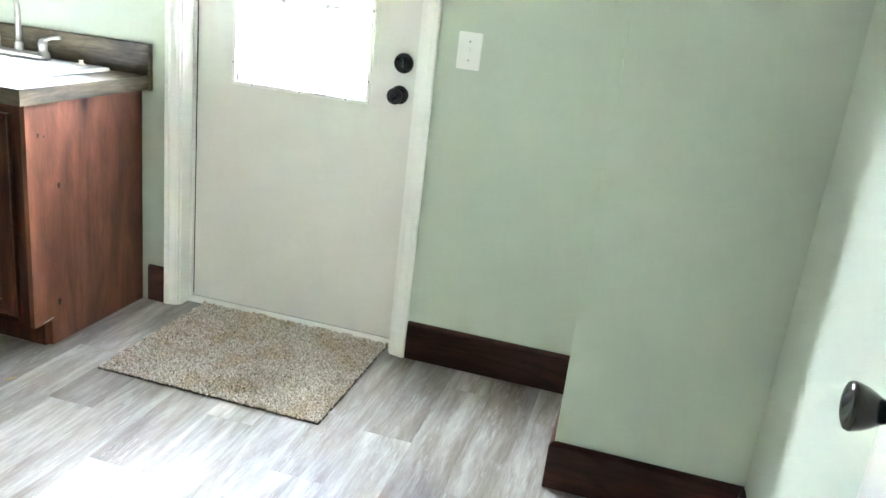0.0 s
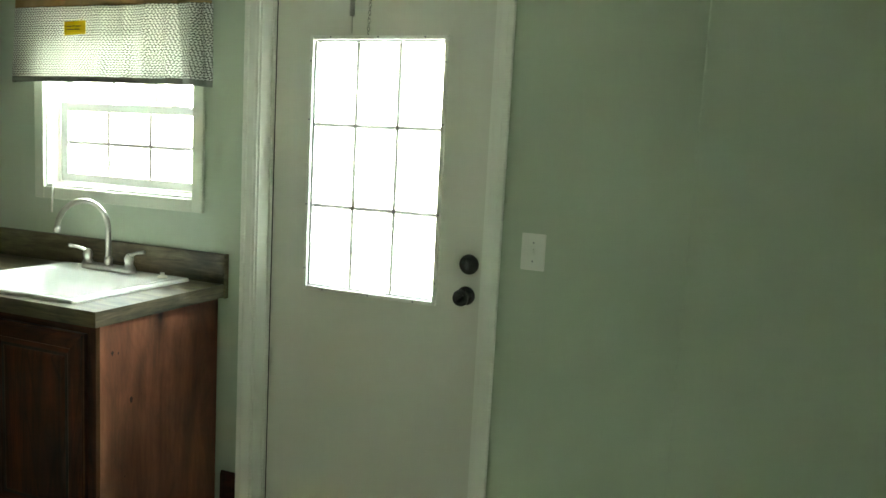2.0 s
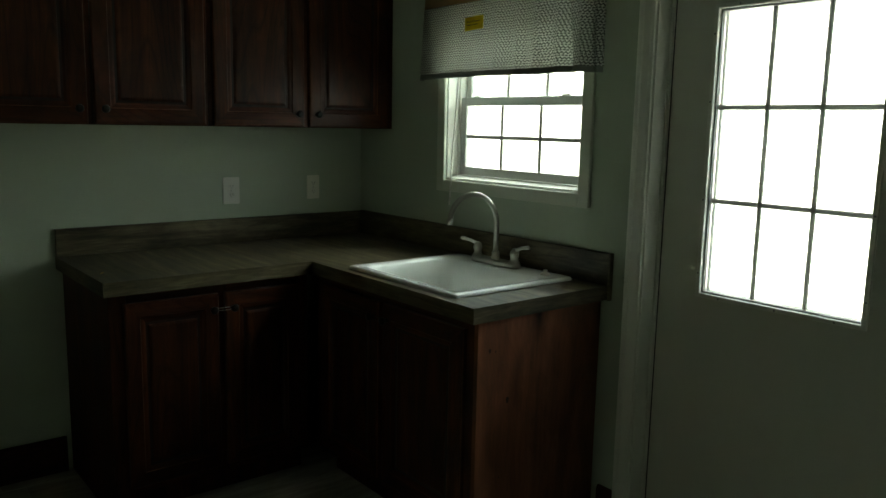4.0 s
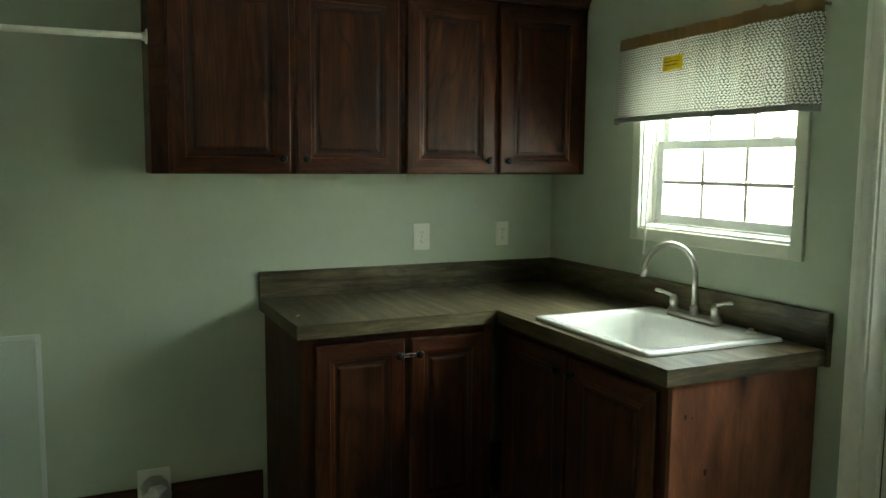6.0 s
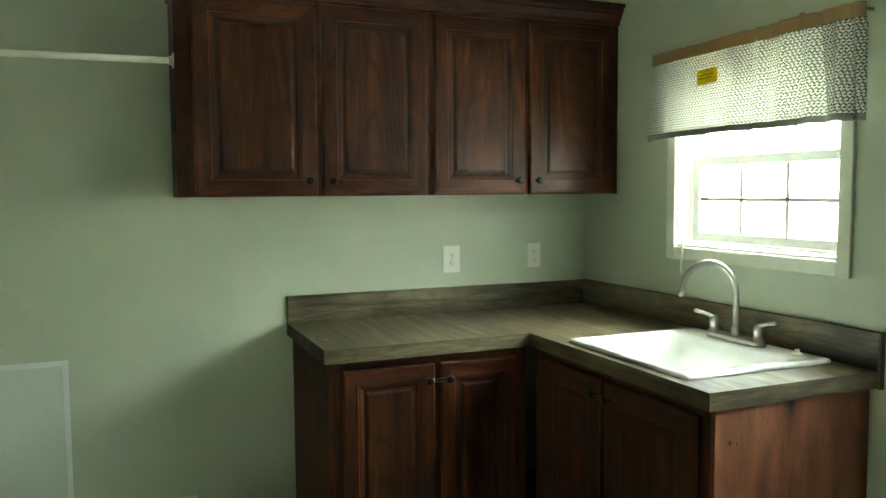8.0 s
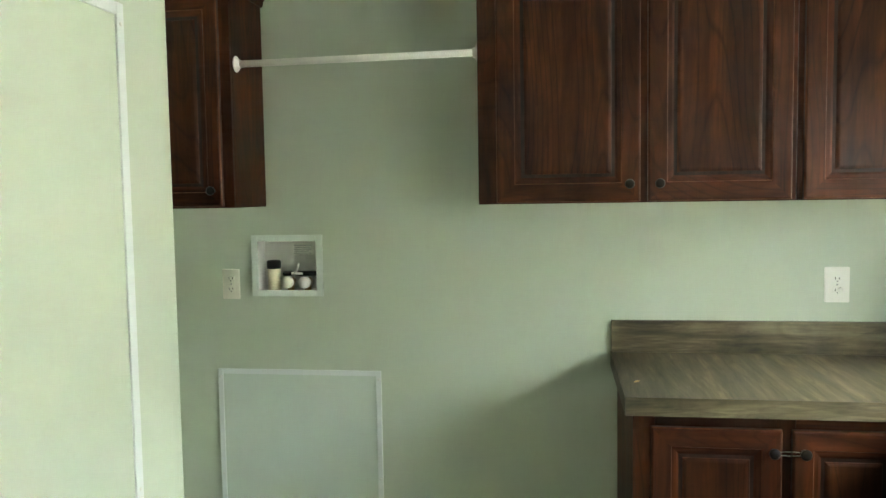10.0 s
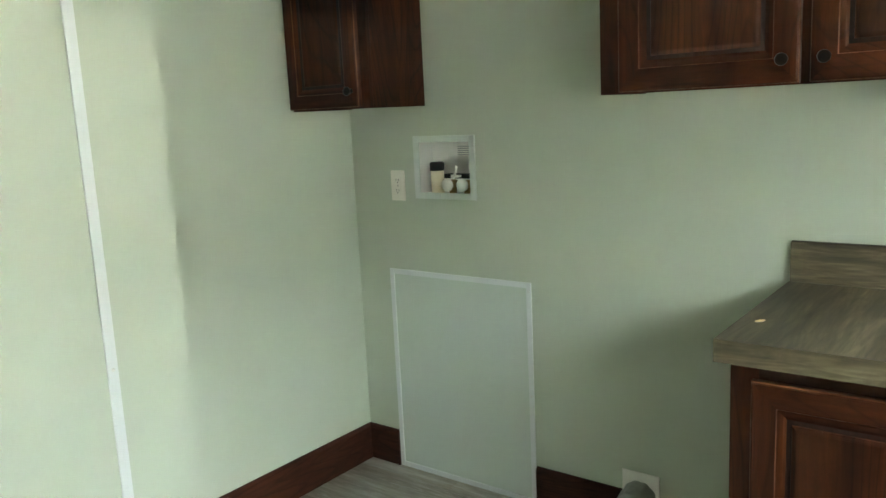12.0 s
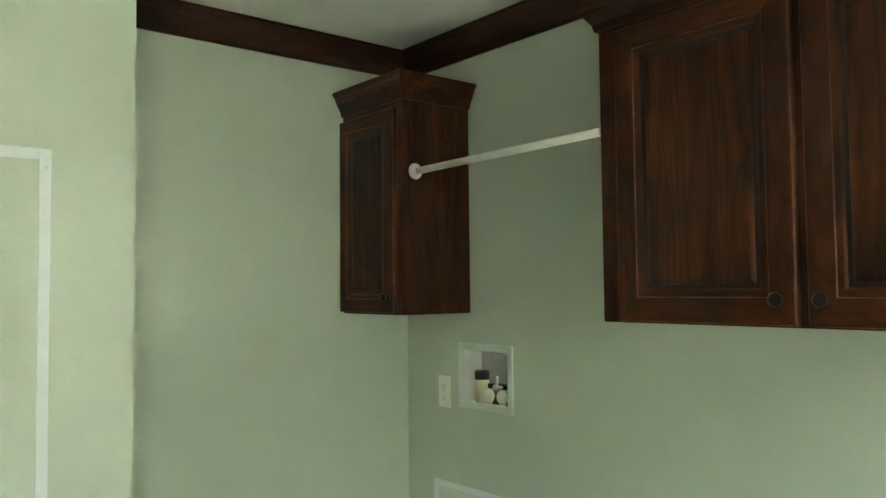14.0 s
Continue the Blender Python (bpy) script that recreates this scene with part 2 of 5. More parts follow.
def fabric_material():
    """Woven off-white cloth with rows of short grey dashes; lets daylight through."""
    m, n, l, b = mat("valance_cloth")
    v = coords(n, l, per_object=False)
    weft = n.new("ShaderNodeUVMap")
    weft.uv_map = "weave"
    sx = n.new("ShaderNodeSeparateXYZ")
    l.new(weft.outputs["UV"], sx.inputs[0])

    def calc(op, a, b=None, c3=None):
        q = n.new("ShaderNodeMath")
        q.operation = op
        for s, val in zip(q.inputs, (a, b, c3)):
            if val is None:
                continue
            if isinstance(val, (int, float)):
                s.default_value = val
            else:
                l.new(val, s)
        return q.outputs[0]

    wob = tex_noise(n, l, v, 45, 2)
    z = calc("MULTIPLY_ADD", wob, 0.004, sx.outputs["Y"])
    band = calc("FRACT", calc("DIVIDE", z, 0.0190))
    zig = calc("PINGPONG", calc("DIVIDE", sx.outputs["X"], 0.0080), 1.0)
    mid = calc("MULTIPLY_ADD", zig, 0.40, 0.45)
    tooth = calc("LESS_THAN", calc("ABSOLUTE", calc("SUBTRACT", band, mid)), 0.13)
    gap = calc("GREATER_THAN", calc("FRACT", calc("DIVIDE", sx.outputs["X"], 0.0135)), 0.32)
    line = calc("MULTIPLY", calc("LESS_THAN", calc("ABSOLUTE", calc("SUBTRACT", band, 0.16)), 0.12), gap)
    dark = calc("MAXIMUM", tooth, line)
    weave = mixc(n, l, dark, (0.88, 0.88, 0.82), (0.09, 0.095, 0.08))
    fine = tex_noise(n, l, v, 400, 3)
    c = mixc(n, l, 0.3, weave, ramp_out(n, l, fine, [(0.3, (0.5, 0.5, 0.5)), (0.6, (1, 1, 1))]), "MULTIPLY")
    l.new(c, b.inputs["Base Color"])
    b.inputs["Roughness"].default_value = 0.9
    tr = n.new("ShaderNodeBsdfTranslucent")
    l.new(c, tr.inputs["Color"])
    mx = n.new("ShaderNodeMixShader")
    mx.inputs[0].default_value = 0.31
    l.new(b.outputs[0], mx.inputs[1])
    l.new(tr.outputs[0], mx.inputs[2])
    l.new(mx.outputs[0], n["Material Output"].inputs["Surface"])
    bump(n, l, b, fine, 0.4, 0.001)
    return m


def mat_pile_material():
    m, n, l, b = mat("tan_speckled_pile")
    ge = n.new("ShaderNodeNewGeometry")
    v = coords(n, l, per_object=False)
    blot = tex_noise(n, l, v, 7, 4)
    c = ramp_out(n, l, ge.outputs["Random Per Island"], [(0.0, (0.18, 0.155, 0.12)), (0.2, (0.42, 0.375, 0.30)), (0.6, (0.57, 0.525, 0.44)), (1.0, (0.80, 0.76, 0.67))])
    c = mixc(n, l, 0.6, c, ramp_out(n, l, blot, [(0.36, (0.80, 0.62, 0.36)), (0.50, (0.98, 0.94, 0.88)), (0.6, (1.05, 1.03, 1.0))]), "MULTIPLY")
    l.new(c, b.inputs["Base Color"])
    b.inputs["Roughness"].default_value = 0.95
    return m


def thin(name, colour, through_part, rough=0.5):
    """Thin plastic or paper that lets some daylight through."""
    m, n, l, b = mat(name)
    f = tex_noise(n, l, coords(n, l), 90, 3)
    c = mixc(n, l, f, tuple(q * 0.94 for q in colour), colour)
    l.new(c, b.inputs["Base Color"])
    b.inputs["Roughness"].default_value = rough
    tr = n.new("ShaderNodeBsdfTranslucent")
    l.new(c, tr.inputs["Color"])
    mx = n.new("ShaderNodeMixShader")
    mx.inputs[0].default_value = through_part
    l.new(b.outputs[0], mx.inputs[1])
    l.new(tr.outputs[0], mx.inputs[2])
    l.new(mx.outputs[0], n["Material Output"].inputs["Surface"])
    return m


M_NOTE = thin("yellow_paper", (0.92, 0.74, 0.04), 0.5, 0.8)
M_HEADER = thin("tan_burlap", (0.42, 0.29, 0.15), 0.3, 0.9)
M_GLASS = glass_material()
M_FLOOR = floor_material()
M_CLOTH = fabric_material()
M_PILE = mat_pile_material()
M_MATBASE = plain("tan_pile_base", (0.36, 0.295, 0.205), 0.95, grain=250, vary=0.4)
M_BACKING = plain("brown_mat_backing", (0.05, 0.035, 0.022), 0.9)
M_SIDING = paint("white_vinyl_siding", (0.70, 0.715, 0.72), 0.5, 40, 0.05, 0.02)
M_ROOF = paint("grey_shingle", (0.16, 0.15, 0.14), 0.9, 30, 0.5, 0.2)
M_SUB = paint("floor_underlay", (0.05, 0.045, 0.04), 0.9, 40)


# ---- mesh tools ----
def box(bm, x0, y0, z0, x1, y1, z1, bevel=0.0, slot=0):
    vs = [bm.verts.new((x, y, z)) for x in (x0, x1) for y in (y0, y1) for z in (z0, z1)]
    fs = [bm.faces.new([vs[i] for i in q]) for q in ((0, 1, 3, 2), (4, 6, 7, 5), (0, 4, 5, 1), (2, 3, 7, 6), (0, 2, 6, 4), (1, 5, 7, 3))]
    for f in fs:
        f.material_index = slot
    if bevel:
        es = list({e for f in fs for e in f.edges})
        r = bmesh.ops.bevel(bm, geom=es, offset=bevel, segments=2, affect="EDGES", profile=0.5)
        for f in r["faces"]:
            f.material_index = slot
    return fs


def tube(bm, pts, radius, seg=12, caps=True):
    """A round bar along points; radius may be a list."""
    pts = [Vector(p) for p in pts]
    radii = radius if isinstance(radius, (list, tuple)) else [radius] * len(pts)
    rings, side = [], None
    for i, p in enumerate(pts):
        d = (pts[min(i + 1, len(pts) - 1)] - pts[max(i - 1, 0)]).normalized()
        if side is None:
            side = d.orthogonal().normalized()
        side = (side - side.dot(d) * d).normalized()
        up = d.cross(side)
        rings.append([bm.verts.new(p + radii[i] * (math.cos(a) * side + math.sin(a) * up)) for a in (2 * math.pi * k / seg for k in range(seg))])
    for a, b in zip(rings, rings[1:]):
        for k in range(seg):
            f = bm.faces.new((a[k], a[(k + 1) % seg], b[(k + 1) % seg], b[k]))
            f.smooth = True
    if caps:
        bm.faces.new(rings[0][::-1])
        bm.faces.new(rings[-1])


def lathe(bm, origin, axis, profile, seg=24):
    """profile: (along, radius) pairs, turned round an axis."""
    o, d = Vector(origin), Vector(axis).normalized()
    tube(bm, [o + d * a for a, _ in profile], [max(r, 0.0004) for _, r in profile], seg)


def prism(bm, outline, ax, lo, hi, slot=0):
    """A closed 2D outline drawn out along x, y or z."""
    def at(u, v, w):
        return {"x": (w, u, v), "y": (u, w, v), "z": (u, v, w)}[ax]
    a = [bm.verts.new(at(u, v, lo)) for u, v in outline]
    b = [bm.verts.new(at(u, v, hi)) for u, v in outline]
    fs = [bm.faces.new(a[::-1]), bm.faces.new(b)]
    for k in range(len(a)):
        fs.append(bm.faces.new((a[k], a[(k + 1) % len(a)], b[(k + 1) % len(b)], b[k])))
    for f in fs:
        f.material_index = slot
    return fs


def sweep(bm, path, profile, slots=None):
    """Mitred moulding: profile (out, up) along a flat path of (x, y, side) corner rows; side is the way out of the wall at that corner."""
    rings = []
    for x, y, ox, oy in path:
        rings.append([bm.verts.new((x + o * ox, y + o * oy, u)) for o, u in profile])
    n = len(profile)
    for i, (a, b) in enumerate(zip(rings, rings[1:])):
        for k in range(n):
            f = bm.faces.new((a[k], a[(k + 1) % n], b[(k + 1) % n], b[k]))
            if slots:
                f.material_index = slots[i]
    bm.faces.new(rings[0])
    bm.faces.new(rings[-1][::-1])


def mesh_object(name, bm, material):
    bmesh.ops.recalc_face_normals(bm, faces=bm.faces[:])
    me = bpy.data.meshes.new(name)
    bm.to_mesh(me)
    bm.free()
    for m in (material if isinstance(material, (list, tuple)) else [material]):
        me.materials.append(m)
    return new(name, me)


def part(name, bm, material, parent, label=""):
    ob = mesh_object(name, bm, material)
    ob.parent = parent
    ob.matrix_parent_inverse = parent.matrix_world.inverted() if parent.matrix_world != Matrix.Identity(4) else Matrix.Identity(4)
    return tagged(ob, label)


def thing(name, label, category, at=(0, 0, 0), group="", kind=""):
    ob = new(name)
    ob.location = at
    ob.empty_display_size = 0.1
    bpy.context.view_layer.update()
    return tagged(ob, label, category, group, kind)


def structure(name, bm, material, label, category):
    return tagged(mesh_object(name, bm, material), label, category, "", "structure")


def B():
    return bmesh.new()


# ---- plan ----
CEIL = 2.415
SOUTH = -3.05          # back of the laundry alcove
PART_Y, PART_X = -2.405, 1.245   # face and west end of the partition
EAST = 3.845
CH_X, CH_Y = 3.33, -0.594        # corner of the boxed-out chase
DO_X0, DO_X1, DO_TOP = 1.733, 2.645, 1.995   # outer door opening
WI_X0, WI_X1, WI_Z0, WI_Z1 = 0.678, 1.447, 1.204, 1.93
IN_X0, IN_X1, IN_TOP = 3.02, 3.79, 2.03      # doorway to the hall
WB = (-2.728, -2.481, 1.095, 1.296)          # washer box recess y0 y1 z0 z1
CT = 0.893             # counter top

bm = B()
T = 0.15
for a in ((-0.15, 0, 0, WI_X0, T, CEIL), (WI_X0, 0, 0, WI_X1, T, WI_Z0), (WI_X0, 0, WI_Z1, WI_X1, T, CEIL),
          (WI_X1, 0, 0, DO_X0, T, CEIL), (DO_X0, 0, DO_TOP, DO_X1, T, CEIL), (DO_X1, 0, 0, EAST + 0.12, T, CEIL)):
    box(bm, *a)
structure("wall_north", bm, M_WALL, "sage green painted outer wall with door and window", "wall")
bm = B()
y0, y1, z0, z1 = WB
for a in ((-0.15, SOUTH - 0.12, 0, 0, y0, CEIL), (-0.15, y0, 0, 0, y1, z0), (-0.15, y0, z1, 0, y1, CEIL), (-0.15, y1, 0, 0, 0, CEIL)):
    box(bm, *a)
structure("wall_west", bm, M_WALL, "sage green painted wall behind the cabinets", "wall")
bm = B()
box(bm, 0, SOUTH - 0.12, 0, PART_X, SOUTH, CEIL)
structure("wall_alcove", bm, M_WALL, "sage green back wall of the laundry alcove", "wall")
bm = B()
box(bm, PART_X, PART_Y - 0.12, 0, IN_X0, PART_Y, CEIL)
box(bm, IN_X0, PART_Y - 0.12, IN_TOP, IN_X1, PART_Y, CEIL)
box(bm, IN_X1, PART_Y - 0.12, 0, EAST, PART_Y, CEIL)
box(bm, PART_X, SOUTH - 0.12, 0, PART_X + 0.12, PART_Y - 0.12, CEIL)
structure("wall_south", bm, M_WALL, "sage green partition with the doorway to the hall", "wall")
bm = B()
HW = (-4.0, -3.7, 1.50, 1.75)   # unseen hall window, added to bring in daylight
box(bm, EAST, HW[1], 0, EAST + 0.12, 0, CEIL)
box(bm, EAST, -4.92, 0, EAST + 0.12, HW[0], CEIL)
box(bm, EAST, HW[0], 0, EAST + 0.12, HW[1], HW[2])
box(bm, EAST, HW[0], HW[3], EAST + 0.12, HW[1], CEIL)
structure("wall_east", bm, M_WALL, "sage green painted side wall", "wall")
bm = B()
box(bm, CH_X, CH_Y, 0, EAST + 0.01, 0.01, CEIL, 0.0025)
structure("wall_chase", bm, M_WALL, "sage green boxed-out corner beside the outer door", "wall")
bm = B()
box(bm, 2.3, -4.92, 0, EAST, -4.8, CEIL)
box(bm, 2.18, -4.92, 0, 2.3, PART_Y - 0.12, CEIL)
structure("wall_hall", bm, M_HALL, "plain pale walls of the hall", "wall")
bm = B()
box(bm, -0.15, SOUTH - 0.12, CEIL, EAST + 0.12, T, CEIL + 0.1)
box(bm, 2.18, -4.92, CEIL, EAST + 0.12, SOUTH - 0.12, CEIL + 0.1)
structure("ceiling", bm, M_CEIL, "off-white textured ceiling", "ceiling")
bm = B()
box(bm, -0.15, SOUTH - 0.12, -0.12, EAST + 0.12, T + 0.02, -0.004)
box(bm, 2.18, -4.92, -0.12, EAST + 0.12, SOUTH - 0.12, -0.004)
floor = structure("floor", bm, M_SUB, "grey weathered wood-look vinyl plank floor", "floor")

# baseboards, with an eased top
def board(path, name, m, z1=0.147, t=0.014):
    b = B()
    sweep(b, path, [(0, 0.0), (t, 0.0), (t, z1 - 0.012), (t - 0.004, z1 - 0.004), (t - 0.008, z1), (0, z1)])
    return structure(name, b, m, "dark stained wooden baseboard along the wall", "baseboard")


board([(DO_X1 + 0.056, 0, 0, -1), (CH_X, 0, 0, -1)], "baseboard", M_BASE_X)
board([(CH_X, -0.015, -1, 0), (CH_X, CH_Y, -1, -1)], "baseboard", M_BASE_Y)
board([(CH_X, CH_Y, -1, -1), (EAST, CH_Y, -1, -1)], "baseboard", M_BASE_X)
board([(EAST, CH_Y - 0.015, -1, 0), (EAST, PART_Y + 0.015, -1, 0)], "baseboard", M_BASE_Y)
board([(1.605, 0, 0, -1), (1.678, 0, 0, -1)], "baseboard", M_BASE_X)
board([(0, -1.432, 1, 0), (0, -1.806, 1, 0)], "baseboard", M_BASE_Y)
board([(0, -1.936, 1, 0), (0, -2.256, 1, 0)], "baseboard", M_BASE_Y)
board([(0, -2.888, 1, 0), (0, SOUTH, 1, 1)], "baseboard", M_BASE_Y)
board([(0, SOUTH, 1, 1), (PART_X, SOUTH, -1, 1)], "baseboard", M_BASE_X)
board([(PART_X, SOUTH, -1, 1), (PART_X, PART_Y, -1, 1)], "baseboard", M_BASE_Y)
board([(PART_X, PART_Y, -1, 1), (1.418, PART_Y, 0, 1)], "baseboard", M_BASE_X)
board([(2.2, PART_Y, 0, 1), (IN_X0 - 0.06, PART_Y, 0, 1)], "baseboard", M_BASE_X)

# crown moulding
CROWN = [(0, 2.318), (0.010, 2.318), (0.014, 2.328), (0.030, 2.345), (0.052, 2.385), (0.060, 2.400), (0.066, 2.402), (0.066, CEIL - 0.002), (0, CEIL - 0.002)]
for name, path, m in (
        ("crown_north", [(0, 0, 1, -1), (CH_X, 0, -1, -1)], M_BASE_X),
        ("crown_chase_side", [(CH_X, 0, -1, -1), (CH_X, CH_Y, -1, -1)], M_BASE_Y),
        ("crown_chase", [(CH_X, CH_Y, -1, -1), (EAST, CH_Y, -1, -1)], M_BASE_X),
        ("crown_east", [(EAST, CH_Y, -1, -1), (EAST, PART_Y, -1, 1)], M_BASE_Y),
        ("crown_south", [(EAST, PART_Y, -1, 1), (PART_X, PART_Y, -1, 1)], M_BASE_X),
        ("crown_return", [(PART_X, PART_Y, -1, 1), (PART_X, SOUTH, -1, 1)], M_BASE_Y),
        ("crown_alcove", [(PART_X, SOUTH, -1, 1), (0, SOUTH, 1, 1)], M_BASE_X),
        ("crown_west", [(0, SOUTH, 1, 1), (0, 0, 1, -1)], M_BASE_Y)):
    bm = B()
    sweep(bm, path, CROWN)
    structure(name, bm, m, "dark stained wooden crown moulding under the ceiling", "moulding")

# ---- outside ----
bm = B()
box(bm, -300, T + 0.16, -0.75, 300, 300, -0.65)
box(bm, -300, -300, -0.75, 300, T + 0.16, -0.66)
M_CONCRETE = paint("pale_concrete", (0.60, 0.59, 0.55), 0.9, 25, 0.4, 0.12)
structure("ground", bm, M_CONCRETE, "pale concrete ground outside the house", "ground")
house = thing("house", "white house with horizontal lap siding beyond the yard", "house", (2.0, 7.0, -0.65))
bm = B()
box(bm, -9.0, 7.03, -0.65, 12.0, 12.0, 3.095)
part("wall", bm, M_SIDING, house)
for k in range(26):
    bm = B()
    z = -0.6 + 0.14 * k
    prism(bm, [(6.998, z), (7.03, z), (7.03, z + 0.139), (7.016, z + 0.139)], "x", -9.0, 12.0)
    part("siding_board", bm, M_SIDING, house)
bm = B()
prism(bm, [(6.75, 3.16), (9.5, 4.5), (12.25, 3.16), (12.25, 3.10), (6.75, 3.10)], "x", -9.3, 12.3)
part("roof", bm, M_ROOF, house, "grey shingle roof")
bm = B()
box(bm, DO_X0 - 0.4, T + 0.16, -0.65, DO_X1 + 0.4, 1.35, -0.12, 0.01)
tagged(mesh_object("porch_step", bm, M_CONCRETE), "pale concrete step outside the outer door", "step")

# ---- planks of the floor ----
def plank_mesh(w, h):
    b = B()
    g = 0.0003
    box(b, g, g, -0.003, w - g, h - g, 0.0, 0.0004)
    bmesh.ops.recalc_face_normals(b, faces=b.faces[:])
    me = bpy.data.meshes.new("plank")
    b.to_mesh(me)
    b.free()
    me.materials.append(M_FLOOR)
    return me


PW, PL = 0.157, 0.914
OFFS = {0: -0.16, -1: -0.555, -2: -0.86, -5: -1.015, -7: -0.80, 1: -0.757, -3: -0.30, -4: -0.68, -6: -0.42}
shared = {}
for c in range(-19, 7):
    x = 2.905 + PW * c
    x0, x1 = max(x, 0.0), min(x + PW, EAST)
    if x1 - x0 < 0.01:
        continue
    y = (OFFS[c] if c in OFFS else -random.random() * PL) + PL
    while y > -4.8:
        lo, hi = max(y - PL, -4.8), min(y, T - 0.02)
        if hi - lo > 0.02 and not (hi < SOUTH and x1 < 2.45):
            key = (round(x1 - x0, 3), round(hi - lo, 3))
            me = shared.setdefault(key, plank_mesh(*key))
            ob = new("plank", me)
            ob.location = (x0, lo, 0)
            ob.parent = floor
        y -= PL

# ---- outer door ----
DY = 0.078   # inner face of the slab
trim_door = thing("door_trim", "white painted casing round the outer door", "door trim", (2.19, 0, 0), kind="structure")
for a in ((DO_X0 - 0.054, 0, DO_X0 + 0.004, DO_TOP + 0.05), (DO_X1 - 0.004, 0, DO_X1 + 0.054, DO_TOP + 0.05)):
    bm = B()
    x0, z0, x1, z1 = a
    w = x1 - x0
    s = 1 if x0 < 2 else -1
    xo, xi = (x0, x1) if s == 1 else (x1, x0)
    prism(bm, [(xo, -0.0005), (xo, -0.016), (xo + s * 0.006, -0.019), (xo + s * 0.018, -0.019), (xo + s * 0.022, -0.015), (xo + s * 0.044, -0.013), (xo + s * 0.050, -0.010), (xi, -0.009), (xi, -0.0005)], "z", 0, z1)
    part("side_casing", bm, M_TRIM, trim_door)
bm = B()
box(bm, DO_X0 + 0.004, -0.018, DO_TOP - 0.004, DO_X1 - 0.004, -0.0005, DO_TOP + 0.05, 0.003)
part("head_casing", bm, M_TRIM, trim_door)
bm = B()
J = 0.012
box(bm, DO_X0, 0.0, 0, DO_X0 + J, T, DO_TOP)
box(bm, DO_X0 + J, 0.062, 0, DO_X0 + J + 0.010, DY - 0.002, DO_TOP - J, 0.002)
part("jamb", bm, M_TRIM, trim_door)
# Dark strip drawn in place of the shaded gap between slab and jamb.
bm = B()
box(bm, DO_X0 + J + 0.0102, DY - 0.0026, 0.03, DO_X0 + J + 0.0135, DY - 0.0004, DO_TOP - J - 0.004)
part("weatherstrip", bm, M_DARK, trim_door, "thin dark strip standing in for the shaded gap beside the slab")
bm = B()
box(bm, DO_X1 - J, 0.0, 0, DO_X1, T, DO_TOP)
part("jamb", bm, M_TRIM, trim_door)
bm = B()
box(bm, DO_X0 + J, 0.0, DO_TOP - J, DO_X1 - J, T, DO_TOP)
part("head_jamb", bm, M_TRIM, trim_door)
bm = B()
prism(bm, [(0.052, 0), (T + 0.01, 0), (T + 0.01, 0.012), (0.11, 0.020), (0.065, 0.016), (0.052, 0.006)], "x", DO_X0 + J, DO_X1 - J)
part("threshold", bm, M_TRIM, trim_door)

SX0, SX1, SZ0, SZ1 = DO_X0 + J + 0.005, DO_X1 - J - 0.004, 0.022, DO_TOP - J - 0.004
GX0, GX1, GZ0, GZ1 = 1.905, 2.447, 0.900, 1.830
door = thing("door_1", "closed white outer door with a nine-pane glazed upper half", "door", (2.19, DY, 0), kind="structure")
bm = B()
DT = 0.042
for a in ((SX0, SZ0, GX0 + 0.012, SZ1), (GX1 - 0.012, SZ0, SX1, SZ1), (GX0 + 0.012, SZ0, GX1 - 0.012, GZ0 + 0.012), (GX0 + 0.012, GZ1 - 0.012, GX1 - 0.012, SZ1)):
    box(bm, a[0], DY, a[1], a[2], DY + DT, a[3])
part("slab", bm, M_DOOR, door)


def lite_frame(yin, yout, inset, f):
    b = B()
    x0, z0, x1, z1 = GX0 + inset, GZ0 + inset, GX1 - inset, GZ1 - inset
    for xa, za, xb, zb in ((x0, z0, x0 + f, z1), (x1 - f, z0, x1, z1), (x0 + f, z0, x1 - f, z0 + f), (x0 + f, z1 - f, x1 - f, z1)):
        box(b, xa, yin, za, xb, yout, zb, 0.002)
    return b


M_GASKET = plain("grey_glazing_gasket", (0.26, 0.26, 0.25), 0.6)
part("glass_frame", lite_frame(DY - 0.012, DY + 0.004, 0.0, 0.014), M_TRIM, door, "raised white plastic frame round the glass")
part("gasket", lite_frame(DY + 0.001, DY + 0.0165, 0.0145, 0.0055), M_GASKET, door, "thin grey glazing gasket")
part("glass_frame", lite_frame(DY + DT - 0.004, DY + DT + 0.012, 0.0, 0.020), M_TRIM, door)
pane_x = [GX0 + 0.020 + (GX1 - GX0 - 0.040) * k / 3 for k in range(4)]
pane_z = [GZ0 + 0.020 + (GZ1 - GZ0 - 0.040) * k / 3 for k in range(4)]
for i in range(3):
    for k in range(3):
        bm = B()
        box(bm, pane_x[i] + 0.0003, DY + 0.018, pane_z[k] + 0.0003, pane_x[i + 1] - 0.0003, DY + 0.022, pane_z[k + 1] - 0.0003)
        p = part("pane", bm, M_GLASS, door)
        p.visible_shadow = False
# Translucency here imitates the window glare that lightens the muntins.
M_MUNTIN = thin("glare_greyed_muntin", (0.62, 0.63, 0.60), 0.26, 0.4)
for k in (1, 2):
    bm = B()
    box(bm, pane_x[k] - 0.0075, DY + 0.008, pane_z[0], pane_x[k] + 0.0075, DY + 0.017, pane_z[3], 0.004)
    part("muntin", bm, M_MUNTIN, door)
    bm = B()
    box(bm, pane_x[0], DY + 0.0085, pane_z[k] - 0.008, pane_x[3], DY + 0.0165, pane_z[k] + 0.008, 0.0037)
    part("muntin", bm, M_MUNTIN, door)
